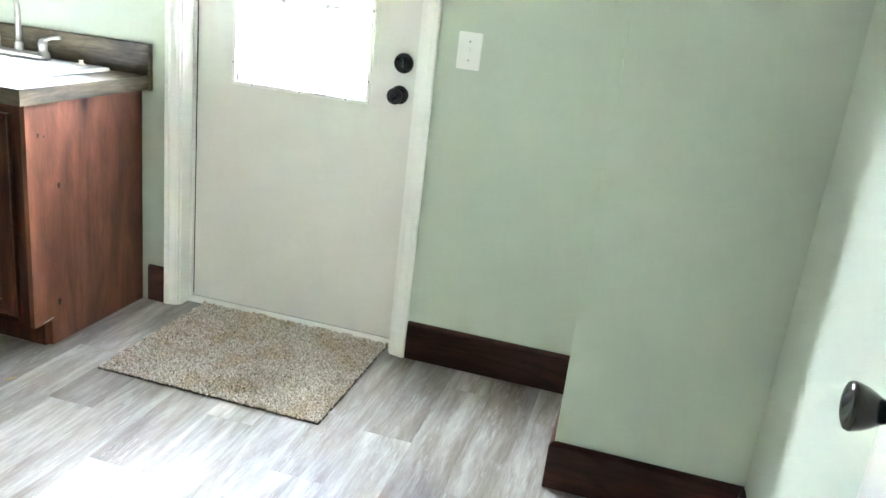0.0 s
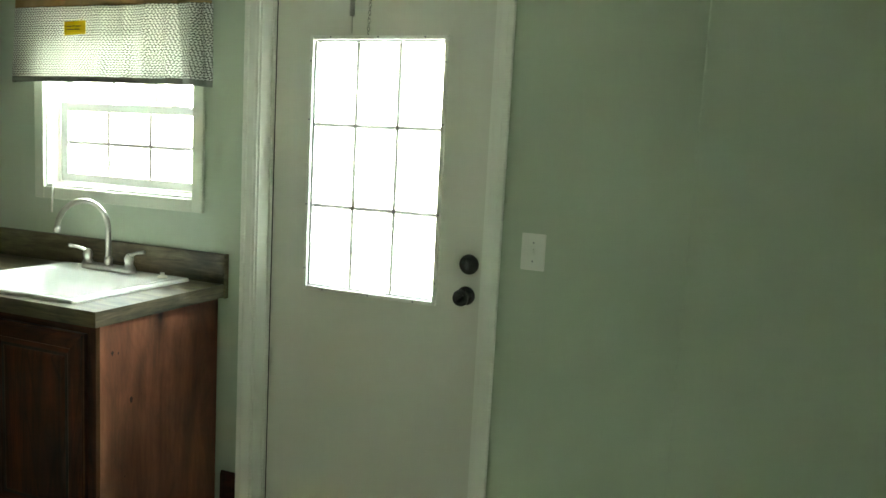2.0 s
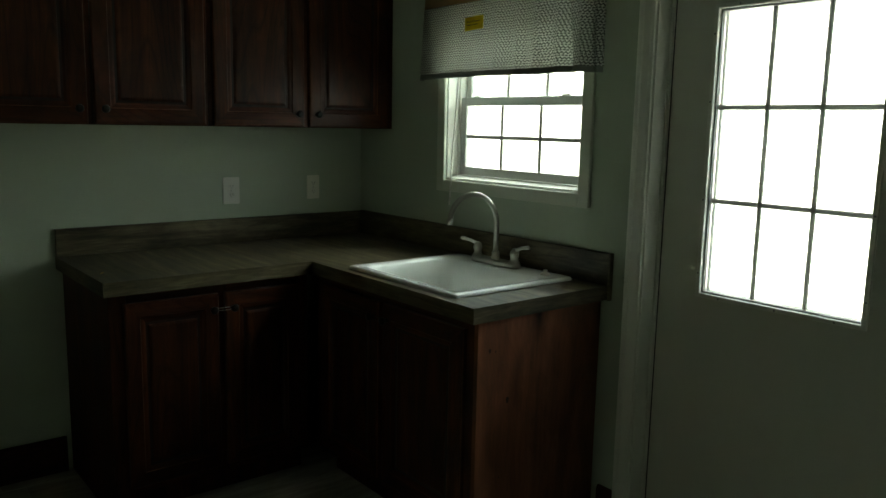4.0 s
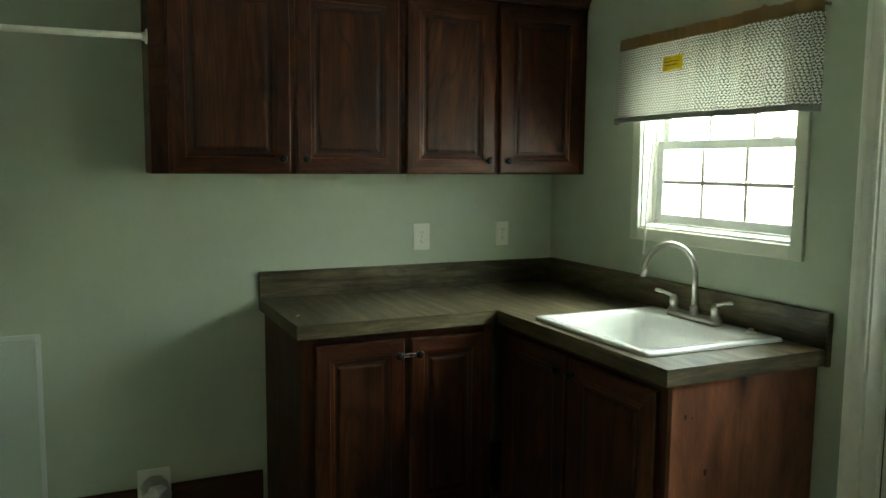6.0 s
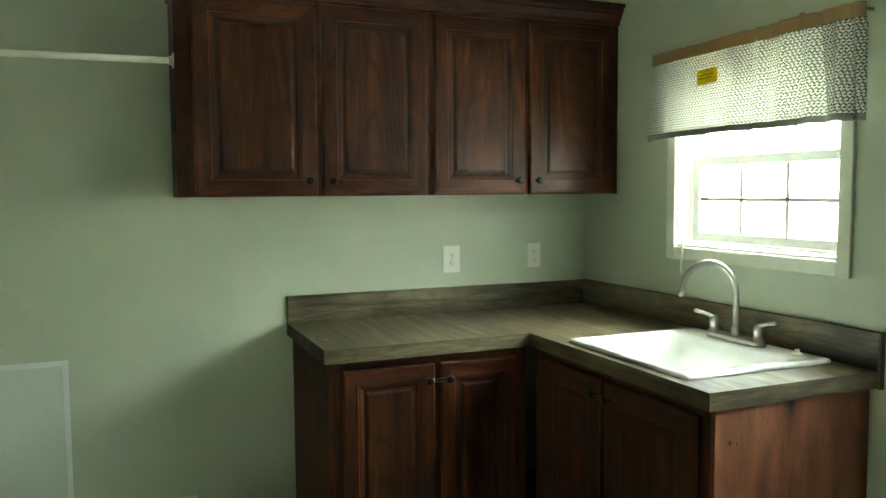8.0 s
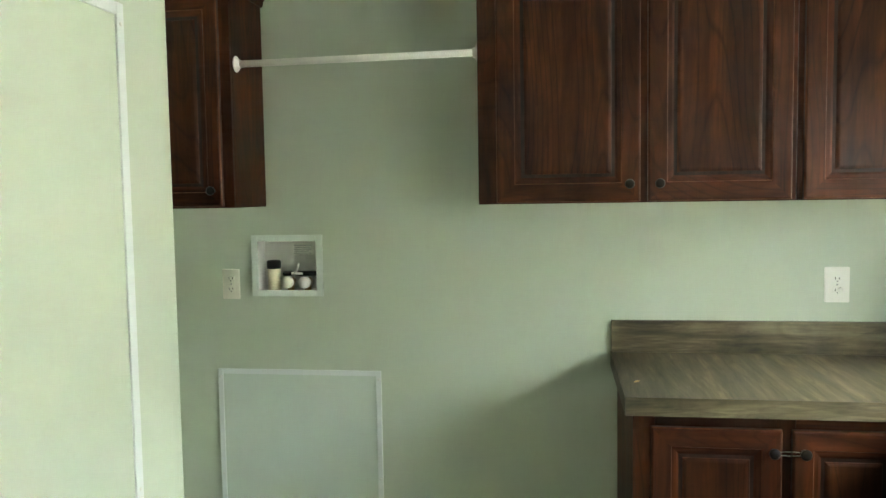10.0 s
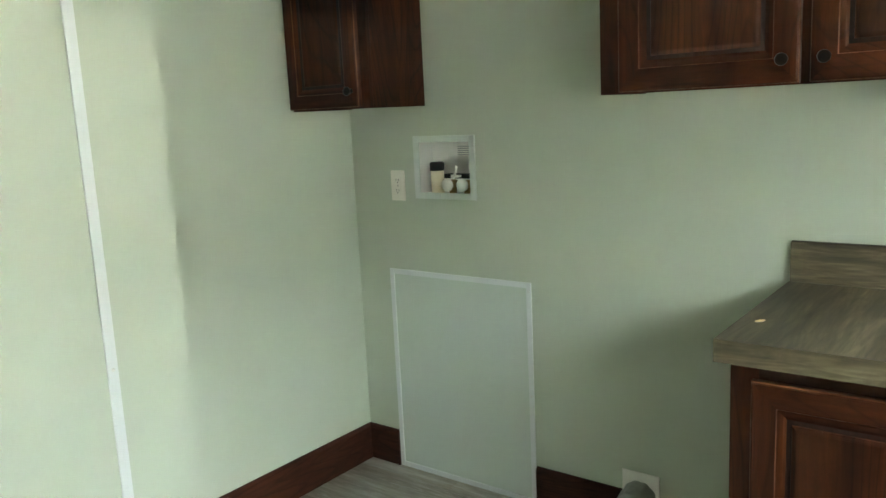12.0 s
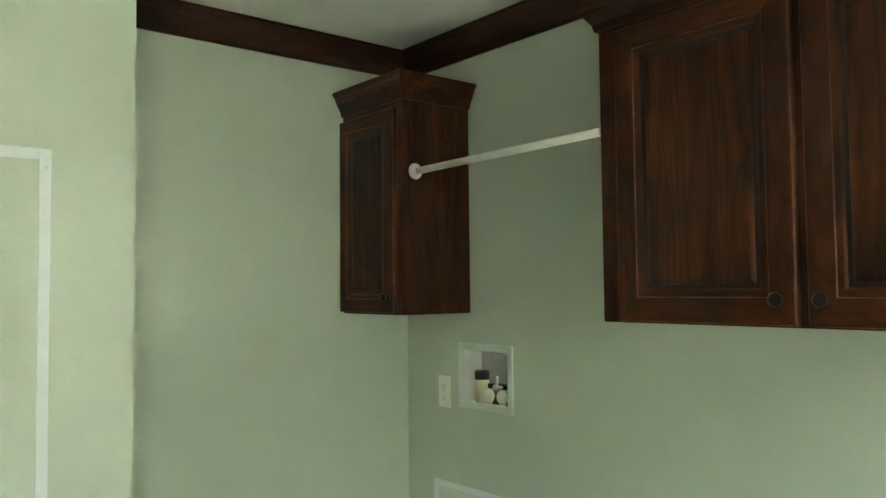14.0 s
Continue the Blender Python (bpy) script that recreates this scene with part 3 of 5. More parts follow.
screws = [(GX0 + 0.006, z) for z in (0.98, 1.22, 1.53, 1.74)] + [(GX1 - 0.006, z) for z in (0.98, 1.22, 1.53, 1.74)] + [(x, GZ0 + 0.006) for x in (1.99, 2.18, 2.36)] + [(x, GZ1 - 0.006) for x in (1.99, 2.18, 2.36)]
for x, z in screws:
    bm = B()
    lathe(bm, (x, DY - 0.0115, z), (0, -1, 0), [(0, 0.0035), (0.0015, 0.0033), (0.0022, 0.0015)], 10)
    part("screw", bm, M_LABEL, door)
bm = B()
lathe(bm, (2.562, DY, 1.060), (0, -1, 0), [(0, 0.0355), (0.004, 0.0355), (0.010, 0.033), (0.014, 0.028), (0.0145, 0.0)], 28)
box(bm, 2.555, DY - 0.030, 1.044, 2.569, DY - 0.012, 1.076, 0.003)
part("deadbolt", bm, M_BLACK, door, "round black deadbolt with thumb turn")


def knob_mesh(o, axis, r=0.033, ball=0.029):
    b = B()
    lathe(b, o, axis, [(0, r), (0.004, r), (0.009, r * 0.92), (0.012, r * 0.6), (0.015, 0.0135), (0.020, 0.0125), (0.026, 0.0150), (0.034, 0.0200), (0.043, 0.0245), (0.050, ball * 0.95), (0.056, ball), (0.0595, ball * 0.95), (0.061, ball * 0.82), (0.0605, ball * 0.5), (0.0605, 0.0)], 30)
    return b


part("door_knob", knob_mesh((2.557, DY, 0.950), (0, -1, 0)), M_BLACK, door, "glossy black round knob")
bm = B()
box(bm, SX0, DY + 0.004, 0.006, SX1, DY + DT - 0.006, SZ0, 0.002)
part("sweep", bm, M_LABEL, door)

# storm chain and spring at the head of the door
chain = thing("door_chain", "steel spring and chain holding the outer door", "door chain", (2.11, DY - 0.012, 1.9))
bm = B()
n = 17
pts = [(2.078 + 0.0075 * math.cos(a), DY - 0.020 + 0.0075 * math.sin(a), 1.895 + 0.070 * a / (2 * math.pi * n)) for a in (2 * math.pi * n * k / (n * 10) for k in range(n * 10 + 1))]
tube(bm, pts, 0.0022, 6)
tube(bm, [(2.078, DY - 0.018, 1.965), (2.080, DY - 0.016, 1.982)], 0.0016, 8)
tube(bm, [(2.078, DY - 0.018, 1.896), (2.077, DY - 0.014, 1.836)], 0.0016, 8)
part("spring", bm, M_NICKEL, chain)
for k in range(11):
    bm = B()
    z = 1.838 + 0.0135 * k
    pts = []
    for a in range(13):
        th = 2 * math.pi * a / 12
        u, v = 0.0048 * math.cos(th), 0.0088 * math.sin(th)
        pts.append((2.142 + (u if k % 2 else 0) + 0.0006 * k, DY - 0.015 + (0 if k % 2 else u), z + v))
    tube(bm, pts, 0.0014, 6, False)
    part("link", bm, M_STEEL, chain)
bm = B()
box(bm, 2.125, DY - 0.016, 1.972, 2.175, DY, 1.979, 0.001)
part("bracket", bm, M_STEEL, chain)

# ---- doormat ----
rug = thing("doormat", "worn tan speckled pile doormat before the outer door", "doormat", (2.21, -0.26, 0.0))
MX0, MX1, MY0, MY1 = 1.825, 2.612, -0.590, 0.050
bm = B()
box(bm, MX0, MY0, 0.0008, MX1, MY1, 0.005, 0.001)
part("backing", bm, M_BACKING, rug)
bm = B()
box(bm, MX0 + 0.004, MY0 + 0.004, 0.0052, MX1 - 0.004, MY1 - 0.003, 0.0085, 0.001)
part("pile_base", bm, M_MATBASE, rug)
bm = B()
rng = random.Random(5)
for _ in range(26000):
    x, y = rng.uniform(MX0, MX1), rng.uniform(MY0, MY1 - 0.002)
    if rng.random() < 0.02:
        cx, spread = rng.choice(((2.08, 0.010), (2.34, 0.012), (2.45, 0.008), (2.2, 0.35)))
        x, y = min(MX1, max(MX0, rng.gauss(cx, spread))), MY1 - 0.004 + abs(rng.gauss(0, 0.003))
    r, hgt = rng.uniform(0.0018, 0.0036), rng.uniform(0.0060, 0.0110)
    dx, dy = rng.gauss(0, 0.0035), rng.gauss(0, 0.0035)
    a = rng.uniform(0, 6.28)
    lo = [bm.verts.new((x + r * math.cos(a + q), y + r * math.sin(a + q), 0.004)) for q in (0, 2.09, 4.19)]
    hi = [bm.verts.new((x + dx + 0.8 * r * math.cos(a + q), y + dy + 0.8 * r * math.sin(a + q), 0.004 + hgt)) for q in (0, 2.09, 4.19)]
    for q in range(3):
        bm.faces.new((lo[q], lo[(q + 1) % 3], hi[(q + 1) % 3], hi[q]))
    bm.faces.new(hi)
tagged(part("tuft_layer", bm, M_PILE, rug), kind="stuff")
bm = B()
edge = []
for (xa, ya), (xb, yb) in (((MX0, MY1), (MX0, MY0)), ((MX0, MY0), (MX1, MY0)), ((MX1, MY0), (MX1, MY1))):
    m = 60
    edge = [(xa + (xb - xa) * k / m + rng.uniform(-0.0022, 0.0022), ya + (yb - ya) * k / m + rng.uniform(-0.0022, 0.0022), 0.0045 + rng.uniform(-0.0005, 0.0012)) for k in range(m + 1)]
    tube(bm, edge, 0.0032, 6)
part("bound_edge", bm, M_BACKING, rug, "dark frayed binding")

# ---- window ----
win = thing("window_1", "white double-hung window with divided panes over the sink", "window", (1.06, 0.07, 1.2), kind="structure")
bm = B()
for x0, z0, x1, z1 in ((WI_X0, WI_Z0, WI_X0 + 0.006, WI_Z1), (WI_X1 - 0.006, WI_Z0, WI_X1, WI_Z1), (WI_X0 + 0.006, WI_Z0, WI_X1 - 0.006, WI_Z0 + 0.006), (WI_X0 + 0.006, WI_Z1 - 0.006, WI_X1 - 0.006, WI_Z1)):
    box(bm, x0, 0.001, z0, x1, T, z1)
part("jamb_liner", bm, M_TRIM, win)


def frame4(x0, z0, x1, z1, w, ya, yb, bev=0.003, lowest=None):
    b = B()
    lw = lowest or w
    for a in ((x0, z0, x0 + w, z1), (x1 - w, z0, x1, z1), (x0 + w, z0, x1 - w, z0 + lw), (x0 + w, z1 - w, x1 - w, z1)):
        box(b, a[0], ya, a[1], a[2], yb, a[3], bev)
    return b


cas = frame4(WI_X0 - 0.048, WI_Z0 - 0.049, WI_X1 + 0.052, WI_Z1 + 0.05, 0.050, -0.016, -0.0005, 0.004)
M_CASING = paint("cream_casing_paint", (0.66, 0.68, 0.57), 0.42, 120, 0.05, 0.02)
part("window_casing", cas, M_CASING, win)
part("outer_frame", frame4(WI_X0 + 0.006, WI_Z0 + 0.006, WI_X1 - 0.006, WI_Z1 - 0.006, 0.016, 0.055, 0.125, 0.002), M_TRIM, win)
# A little translucency, again in place of glare round the bars.
M_SASHBAR = thin("white_sash_bar", (0.55, 0.56, 0.53), 0.05, 0.4)
M_VINYL = plain("white_window_vinyl", (0.50, 0.52, 0.49), 0.4, grain=90, vary=0.02)
lx0, lx1 = WI_X0 + 0.022, WI_X1 - 0.022
low = part("lower_sash", frame4(lx0, WI_Z0 + 0.024, lx1, 1.557, 0.034, 0.060, 0.084, 0.003), M_VINYL, win)
upp = part("upper_sash", frame4(lx0, 1.530, lx1, WI_Z1 - 0.022, 0.030, 0.090, 0.112, 0.003), M_VINYL, win)
for sash, za, zb, yy in ((low, WI_Z0 + 0.058, 1.523, 0.072), (upp, 1.560, WI_Z1 - 0.052, 0.101)):
    gx = [lx0 + 0.034 + (lx1 - lx0 - 0.068) * k / 3 for k in range(4)]
    gz = [za + (zb - za) * k / 2 for k in range(3)]
    for i in range(3):
        for k in range(2):
            bm = B()
            box(bm, gx[i] + 0.0003, yy, gz[k] + 0.0003, gx[i + 1] - 0.0003, yy + 0.003, gz[k + 1] - 0.0003)
            part("pane", bm, M_GLASS, sash).visible_shadow = False
    for k in (1, 2):
        bm = B()
        box(bm, gx[k] - 0.008, yy - 0.006, gz[0], gx[k] + 0.008, yy - 0.001, gz[2], 0.0015)
        part("muntin", bm, M_SASHBAR, sash)
    bm = B()
    box(bm, gx[0], yy - 0.0065, gz[1] - 0.008, gx[3], yy - 0.0015, gz[1] + 0.008, 0.0015)
    part("muntin", bm, M_SASHBAR, sash)
bm = B()
prism(bm, [(0.002, WI_Z0 + 0.006), (0.055, WI_Z0 + 0.006), (0.055, WI_Z0 + 0.018), (0.002, WI_Z0 + 0.010)], "x", WI_X0 + 0.006, WI_X1 - 0.006)
part("window_sill", bm, M_TRIM, win)
for x in (0.80, 1.30):
    bm = B()
    box(bm, x - 0.018, 0.062, 1.557, x + 0.018, 0.080, 1.566, 0.002)
    part("tilt_latch", bm, M_TRIM, win)

# wand of the raised blind, and the blind stacked behind the valance
blind = thing("window_blind", "white blind headrail and tilt wand behind the valance", "blind", (1.06, 0.02, 1.8))
bm = B()
box(bm, WI_X0 + 0.012, 0.012, 1.902, WI_X1 - 0.012, 0.040, 1.922, 0.002)
part("headrail", bm, M_PLASTIC, blind)
bm = B()
tube(bm, [(0.752, 0.006, 1.89), (0.750, 0.000, 1.62), (0.742, -0.021, 1.30), (0.737, -0.026, 1.10)], [0.0035, 0.0035, 0.004, 0.0045], 8)
part("wand", bm, M_PLASTIC, blind, "thin white tilt wand hanging down")

# ---- valance ----
VX0, VX1, VZ0, VZ1 = 0.562, 1.545, 1.628, 1.968


def valance_depth(u, v):
    fold = 0.013 * math.sin(u * 23 + 0.6) + 0.014 * math.sin(u * 58 + 1.7) + 0.006 * math.sin(u * 113)
    fold *= (0.16 + 1.9 * max(0.0, u - 0.42)) * (0.45 + 0.85 * (1 - v))
    for seam, deep in ((0.18, 0.005), (0.45, 0.006), (0.735, 0.022), (0.86, 0.014)):
        d = u - seam + 0.01 * (v - 0.5)
        fold -= deep * math.exp(-max(0.0, d) / 0.05) * (1 if d > 0 else max(0.0, 1 + d / 0.006))
    return -0.052 - 0.012 * (1 - v) + fold


def cloth(bm, u0, u1, v0, v1, nu, nv, lift=0.0):
    grid = []
    for j in range(nv + 1):
        v = v0 + (v1 - v0) * j / nv
        row = []
        for i in range(nu + 1):
            u = u0 + (u1 - u0) * i / nu
            flare = 0.022 * (1 - v) * (2 * u - 0.8)
            x = VX0 + (VX1 - VX0) * u + flare
            sag = (0.003 * math.sin(u * math.pi * 1.6) + 0.009 * math.sin(u * 23 + 0.6) * max(0.0, u - 0.5)) * (1 - v) - 0.006 * u
            z = VZ0 + (VZ1 - VZ0) * v + sag + 0.012 * u
            y = valance_depth(u, v) - lift
            if u > 0.985:
                y += 0.035 * (u - 0.985) / 0.015
            if u < 0.012:
                y += 0.035 * (0.012 - u) / 0.012
            row.append(bm.verts.new((x, y, z)))
        grid.append(row)
    weave = bm.loops.layers.uv.new("weave")
    along = {}
    for j, row in enumerate(grid):
        run = 0.0
        for i, vtx in enumerate(row):
            if i:
                run += (vtx.co - row[i - 1].co).length
            along[vtx] = (run, j * (VZ1 - VZ0) * (v1 - v0) / nv)
    for a, b in zip(grid, grid[1:]):
        for i in range(nu):
            f = bm.faces.new((a[i], a[i + 1], b[i + 1], b[i]))
            f.smooth = True
            for lp in f.loops:
                lp[weave].uv = along[lp.vert]
    return grid


def solid(ob, t):
    md = ob.modifiers.new("thickness", "SOLIDIFY")
    md.thickness, md.offset = t, 0
    return ob


valance = thing("valance", "woven off-white and grey window valance with tan heading", "curtain", (1.05, -0.05, VZ0))
bm = B()
cloth(bm, 0, 1, 0.06, 0.875, 220, 24)
solid(part("cloth", bm, M_CLOTH, valance), 0.0012)
bm = B()
g = cloth(bm, 0, 1, 0.872, 1.0, 120, 8, 0.0022)
for row in g:
    for i, vtx in enumerate(row):
        vtx.co.y += 0.0025 * math.sin(i * 1.3) + 0.002 * math.sin(i * 0.57) - 0.002
for i, vtx in enumerate(g[-1]):
    vtx.co.z += 0.0014 * math.sin(i * 0.9) + (0.009 if 93 < i < 97 else 0)
solid(part("heading", bm, M_HEADER, valance, "gathered tan rod pocket"), 0.002)
M_HEM = paint("grey_hem", (0.30, 0.31, 0.27), 0.95, 300, 0.5, 0.4)
bm = B()
cloth(bm, 0, 1, 0.0, 0.064, 120, 4, 0.0018)
solid(part("hem", bm, M_HEM, valance, "dark grey striped hem"), 0.002)
bm = B()
tube(bm, [(VX0 + 0.004, -0.002, 1.948), (VX0 + 0.004, -0.028, 1.948), (VX0 + 0.02, -0.032, 1.948), (VX1 - 0.02, -0.032, 1.955), (VX1 - 0.004, -0.028, 1.955), (VX1 - 0.004, -0.002, 1.955)], 0.005, 8)
part("curtain_rod", bm, M_BRASS, valance)
note = thing("paper_note", "yellow sticky note with handwriting pinned to the valance", "note", (0.91, -0.07, 1.84))
bm = B()
g = []
for j in range(7):
    row = []
    for i in range(9):
        u, v = i / 8, j / 6
        uu = (0.855 + 0.110 * u - VX0) / (VX1 - VX0)
        row.append(bm.verts.new((0.853 + 0.112 * u, valance_depth(uu, 0.65) - 0.006 - 0.003 * math.sin(3 * u), 1.814 + 0.052 * v + 0.004 * u)))
    g.append(row)
for a, b in zip(g, g[1:]):
    for i in range(8):
        bm.faces.new((a[i], a[i + 1], b[i + 1], b[i]))
solid(part("paper", bm, M_NOTE, note), 0.0006)
yn = min(v.co.y for v in bpy.data.objects["paper"].data.vertices) if "paper" in bpy.data.objects else -0.07
for k, (xa, xb, za) in enumerate(((0.872, 0.898, 1.846), (0.902, 0.915, 1.848), (0.919, 0.946, 1.847), (0.874, 0.905, 1.834), (0.912, 0.940, 1.835))):
    bm = B()
    box(bm, xa, yn - 0.0016, za, xb, yn - 0.0008, za + 0.0026, 0.0003)
    part("ink_bar", bm, M_INK, note)

# ---- light switch and outlets ----
def plate(name, label, o, right, out, kind, material):
    """A wall plate at o; right and out are unit steps along and off the wall."""
    ob = thing(name, label, "light switch" if kind == "switch" else "outlet", o)
    r, u, f = Vector(right), Vector((0, 0, 1)), Vector(out)
    w, h = (0.040, 0.0600) if kind in ("switch", "wide") else (0.0340, 0.0565)

    def slab(b, cx, cz, hw, hh, d0, d1, bev):
        corners = []
        for d in (d0, d1):
            for sx, sz in ((-1, -1), (1, -1), (1, 1), (-1, 1)):
                corners.append(b.verts.new(Vector(o) + r * (cx + sx * hw) + u * (cz + sz * hh) + f * d))
        fs = [b.faces.new([corners[i] for i in q]) for q in ((3, 2, 1, 0), (4, 5, 6, 7), (0, 1, 5, 4), (1, 2, 6, 5), (2, 3, 7, 6), (3, 0, 4, 7))]
        if bev:
            bmesh.ops.bevel(b, geom=list({e for q in fs for e in q.edges}), offset=bev, segments=2, affect="EDGES")
    b = B()
    slab(b, 0, 0, w, h, 0.0004, 0.0062, 0.0024)
    part("cover_plate", b, material, ob)
    if kind == "switch":
        b = B()
        slab(b, 0, 0, 0.006, 0.013, 0.005, 0.0075, 0.0008)
        slab(b, 0, 0.003, 0.0042, 0.0075, 0.006, 0.016, 0.0012)
        part("toggle", b, material, ob)
        marks = ((0, 0.030), (0, -0.030))
    else:
        for cz in (0.0195, -0.0195):
            b = B()
            slab(b, 0, cz, 0.0165, 0.0142, 0.004, 0.0078, 0.0022)
            part("socket", b, material, ob)
            b = B()
            slab(b, -0.0063, cz + 0.002, 0.0010, 0.0042, 0.0070, 0.0083, 0)
            slab(b, 0.0063, cz + 0.002, 0.0010, 0.0036, 0.0070, 0.0083, 0)
            slab(b, 0, cz - 0.0075, 0.0019, 0.0019, 0.0070, 0.0083, 0)
            part("slot", b, M_DARK, ob)
        marks = ((0, 0),)
    for cx, cz in marks:
        b = B()
        lathe(b, Vector(o) + r * cx + u * cz + f * 0.006, f, [(0, 0.003), (0.001, 0.0028), (0.0014, 0.001)], 10)
        part("screw", b, M_LABEL, ob)
    return ob


plate("light_switch", "white toggle light switch beside the outer door", (2.808, 0, 1.136), (1, 0, 0), (0, -1, 0), "switch", M_PLASTIC)
plate("wall_outlet", "white duplex outlet above the counter", (0, -0.694, 1.128), (0, 1, 0), (1, 0, 0), "wide", M_PLASTIC)
plate("wall_outlet", "ivory duplex outlet above the counter near the corner", (0, -0.276, 1.131), (0, 1, 0), (1, 0, 0), "outlet", M_IVORY)
plate("wall_outlet", "ivory duplex outlet beside the washer box", (0, -2.823, 1.128), (0, 1, 0), (1, 0, 0), "outlet", M_IVORY)
bm = B()
lathe(bm, (0.008, -0.685, 1.112), (1, 0, 0), [(0, 0.0075), (0.004, 0.0075), (0.006, 0.005)], 14)
tagged(mesh_object("socket_plug", bm, M_PLASTIC), "small white safety plug in the outlet", "plug")

# ---- cabinets ----
def raised_door(parent, u0, u1, z0, z1, face, axis, sign, stile=0.079, pieces="door"):
    """A framed door with a raised field. axis: the way it faces; u runs along the other level axis."""
    def put(u, z, d):
        return (face + sign * d, u, z) if axis == "x" else (u, face + sign * d, z)

    def rings(b, rows, side_slots, cap, worn=()):
        prev = None
        for row, (ins, d) in enumerate(rows):
            ring = [b.verts.new(put(u, z, d)) for u, z in ((u0 + ins, z0 + ins), (u1 - ins, z0 + ins), (u1 - ins, z1 - ins), (u0 + ins, z1 - ins))]
            if prev:
                for k in range(4):
                    q = b.faces.new((prev[k], prev[(k + 1) % 4], ring[(k + 1) % 4], ring[k]))
                    q.material_index = 2 if row in worn else side_slots[k % 2]
            else:
                b.faces.new(ring)
            prev = ring
        if cap:
            b.faces.new(prev)
    level = M_WOOD_Y if axis == "x" else M_WOOD_X
    t = 0.019
    s = stile
    b = B()
    rings(b, [(0, 0), (0, t - 0.005), (0.0025, t - 0.0015), (0.006, t), (s - 0.022, t), (s - 0.020, t - 0.0025), (s - 0.016, t - 0.0030), (s - 0.008, t - 0.0040), (s - 0.003, t - 0.006), (s, t - 0.0075), (s + 0.001, t - 0.013)], (1, 0), True, (2, 5))
    dr = part(pieces, b, (M_WOOD_Z, level, M_WORN), parent)
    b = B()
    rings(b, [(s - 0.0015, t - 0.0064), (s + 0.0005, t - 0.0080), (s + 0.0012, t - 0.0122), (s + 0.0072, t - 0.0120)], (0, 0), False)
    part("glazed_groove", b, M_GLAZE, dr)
    b = B()
    rings(b, [(s + 0.0064, t - 0.0128), (s + 0.0074, t - 0.008), (s + 0.010, t - 0.0045), (s + 0.016, t - 0.0025), (s + 0.020, t - 0.0018)], (0, 0), True)
    part("raised_panel", b, M_PANEL, dr)
    return dr


def cab_knob(parent, o, axis):
    b = B()
    lathe(b, o, axis, [(0, 0.0085), (0.002, 0.0085), (0.004, 0.0055), (0.012, 0.0055), (0.015, 0.010), (0.019, 0.0145), (0.023, 0.0150), (0.027, 0.012), (0.029, 0.006), (0.0292, 0.0)], 18)
    return part("knob", b, M_KNOB, parent, "small dark bronze knob")


def crown_strip(bm, path, z0, z1, proj):
    sweep(bm, path, [(0, z0), (0.006, z0), (0.010, z0 + 0.006), (0.012, z0 + 0.018), (proj * 0.50, z0 + 0.42 * (z1 - z0)), (proj * 0.62, z0 + 0.50 * (z1 - z0)), (proj * 0.60, z0 + 0.56 * (z1 - z0)), (proj * 0.80, z1 - 0.024), (proj * 0.78, z1 - 0.020), (proj * 0.92, z1 - 0.015), (proj, z1 - 0.011), (proj, z1 - 0.003), (proj * 0.96, z1), (0, z1)])


UF = 0.268    # face frame of the wall cabinets
UB, UT = 1.415, 2.150
CAB = []
for ya, yb, doors, south_end in ((-1.865, -0.902, ((-1.806, -1.362), (-1.340, -0.918)), True), (-0.900, -0.002, ((-0.884, -0.477), (-0.451, -0.040)), False)):
    c = thing("wall_cabinet", "dark stained knotty wood wall cabinet with two raised-panel doors", "cabinet", (0, (ya + yb) / 2, UB), "wall cabinets over the counter")
    t = 0.016
    for nm, a in (("side_panel", (0.002, ya, UB, UF - 0.019, ya + t, UT)), ("side_panel", (0.002, yb - t, UB, UF - 0.019, yb, UT)), ("bottom_panel", (0.002, ya + t, UB + 0.02, UF - 0.019, yb - t, UB + 0.036)), ("top_panel", (0.002, ya + t, UT - t, UF - 0.019, yb - t, UT)), ("back_panel", (0.002, ya + t, UB + 0.036, 0.008, yb - t, UT - t))):
        bm = B()
        box(bm, *a)
        part(nm, bm, M_WOOD_Z, c)
    d0, d1 = doors
    f0 = UF - 0.019
    for u0, u1 in ((ya, d0[0] + 0.012), (d0[1] - 0.012, d1[0] + 0.012), (d1[1] - 0.012, yb)):
        bm = B()
        box(bm, f0, u0, UB, UF, u1, UT, 0.0015)
        part("stile", bm, M_WOOD_Z, c)
    for za, zb in ((UB, UB + 0.035), (UT - 0.045, UT)):
        for u0, u1 in doors:
            bm = B()
            box(bm, f0, u0 + 0.012, za, UF - 0.0005, u1 - 0.012, zb)
            part("rail", bm, M_WOOD_Y, c)
    for n, (u0, u1) in enumerate(doors):
        dr = raised_door(c, u0, u1, UB + 0.004, UT - 0.018, UF + 0.001, "x", 1)
        cab_knob(dr, (UF + 0.020, u1 - 0.034 if n == 0 else u0 + 0.034, UB + 0.058), (1, 0, 0))
    CAB.append(c)
    if south_end:
        bm = B()
        crown_strip(bm, [(0.002, ya, 0, -1), (UF, ya, 1, -1), (UF, -0.002, 1, 0)], UT - 0.002, UT + 0.085, 0.052)
        part("cornice", bm, M_WOOD_Y, c)
    bm = B()
    box(bm, 0.003, ya + 0.003, UT + 0.002, UF - 0.002, yb - 0.003, UT + 0.008)
    part("top_board", bm, M_WOOD_Y, c)

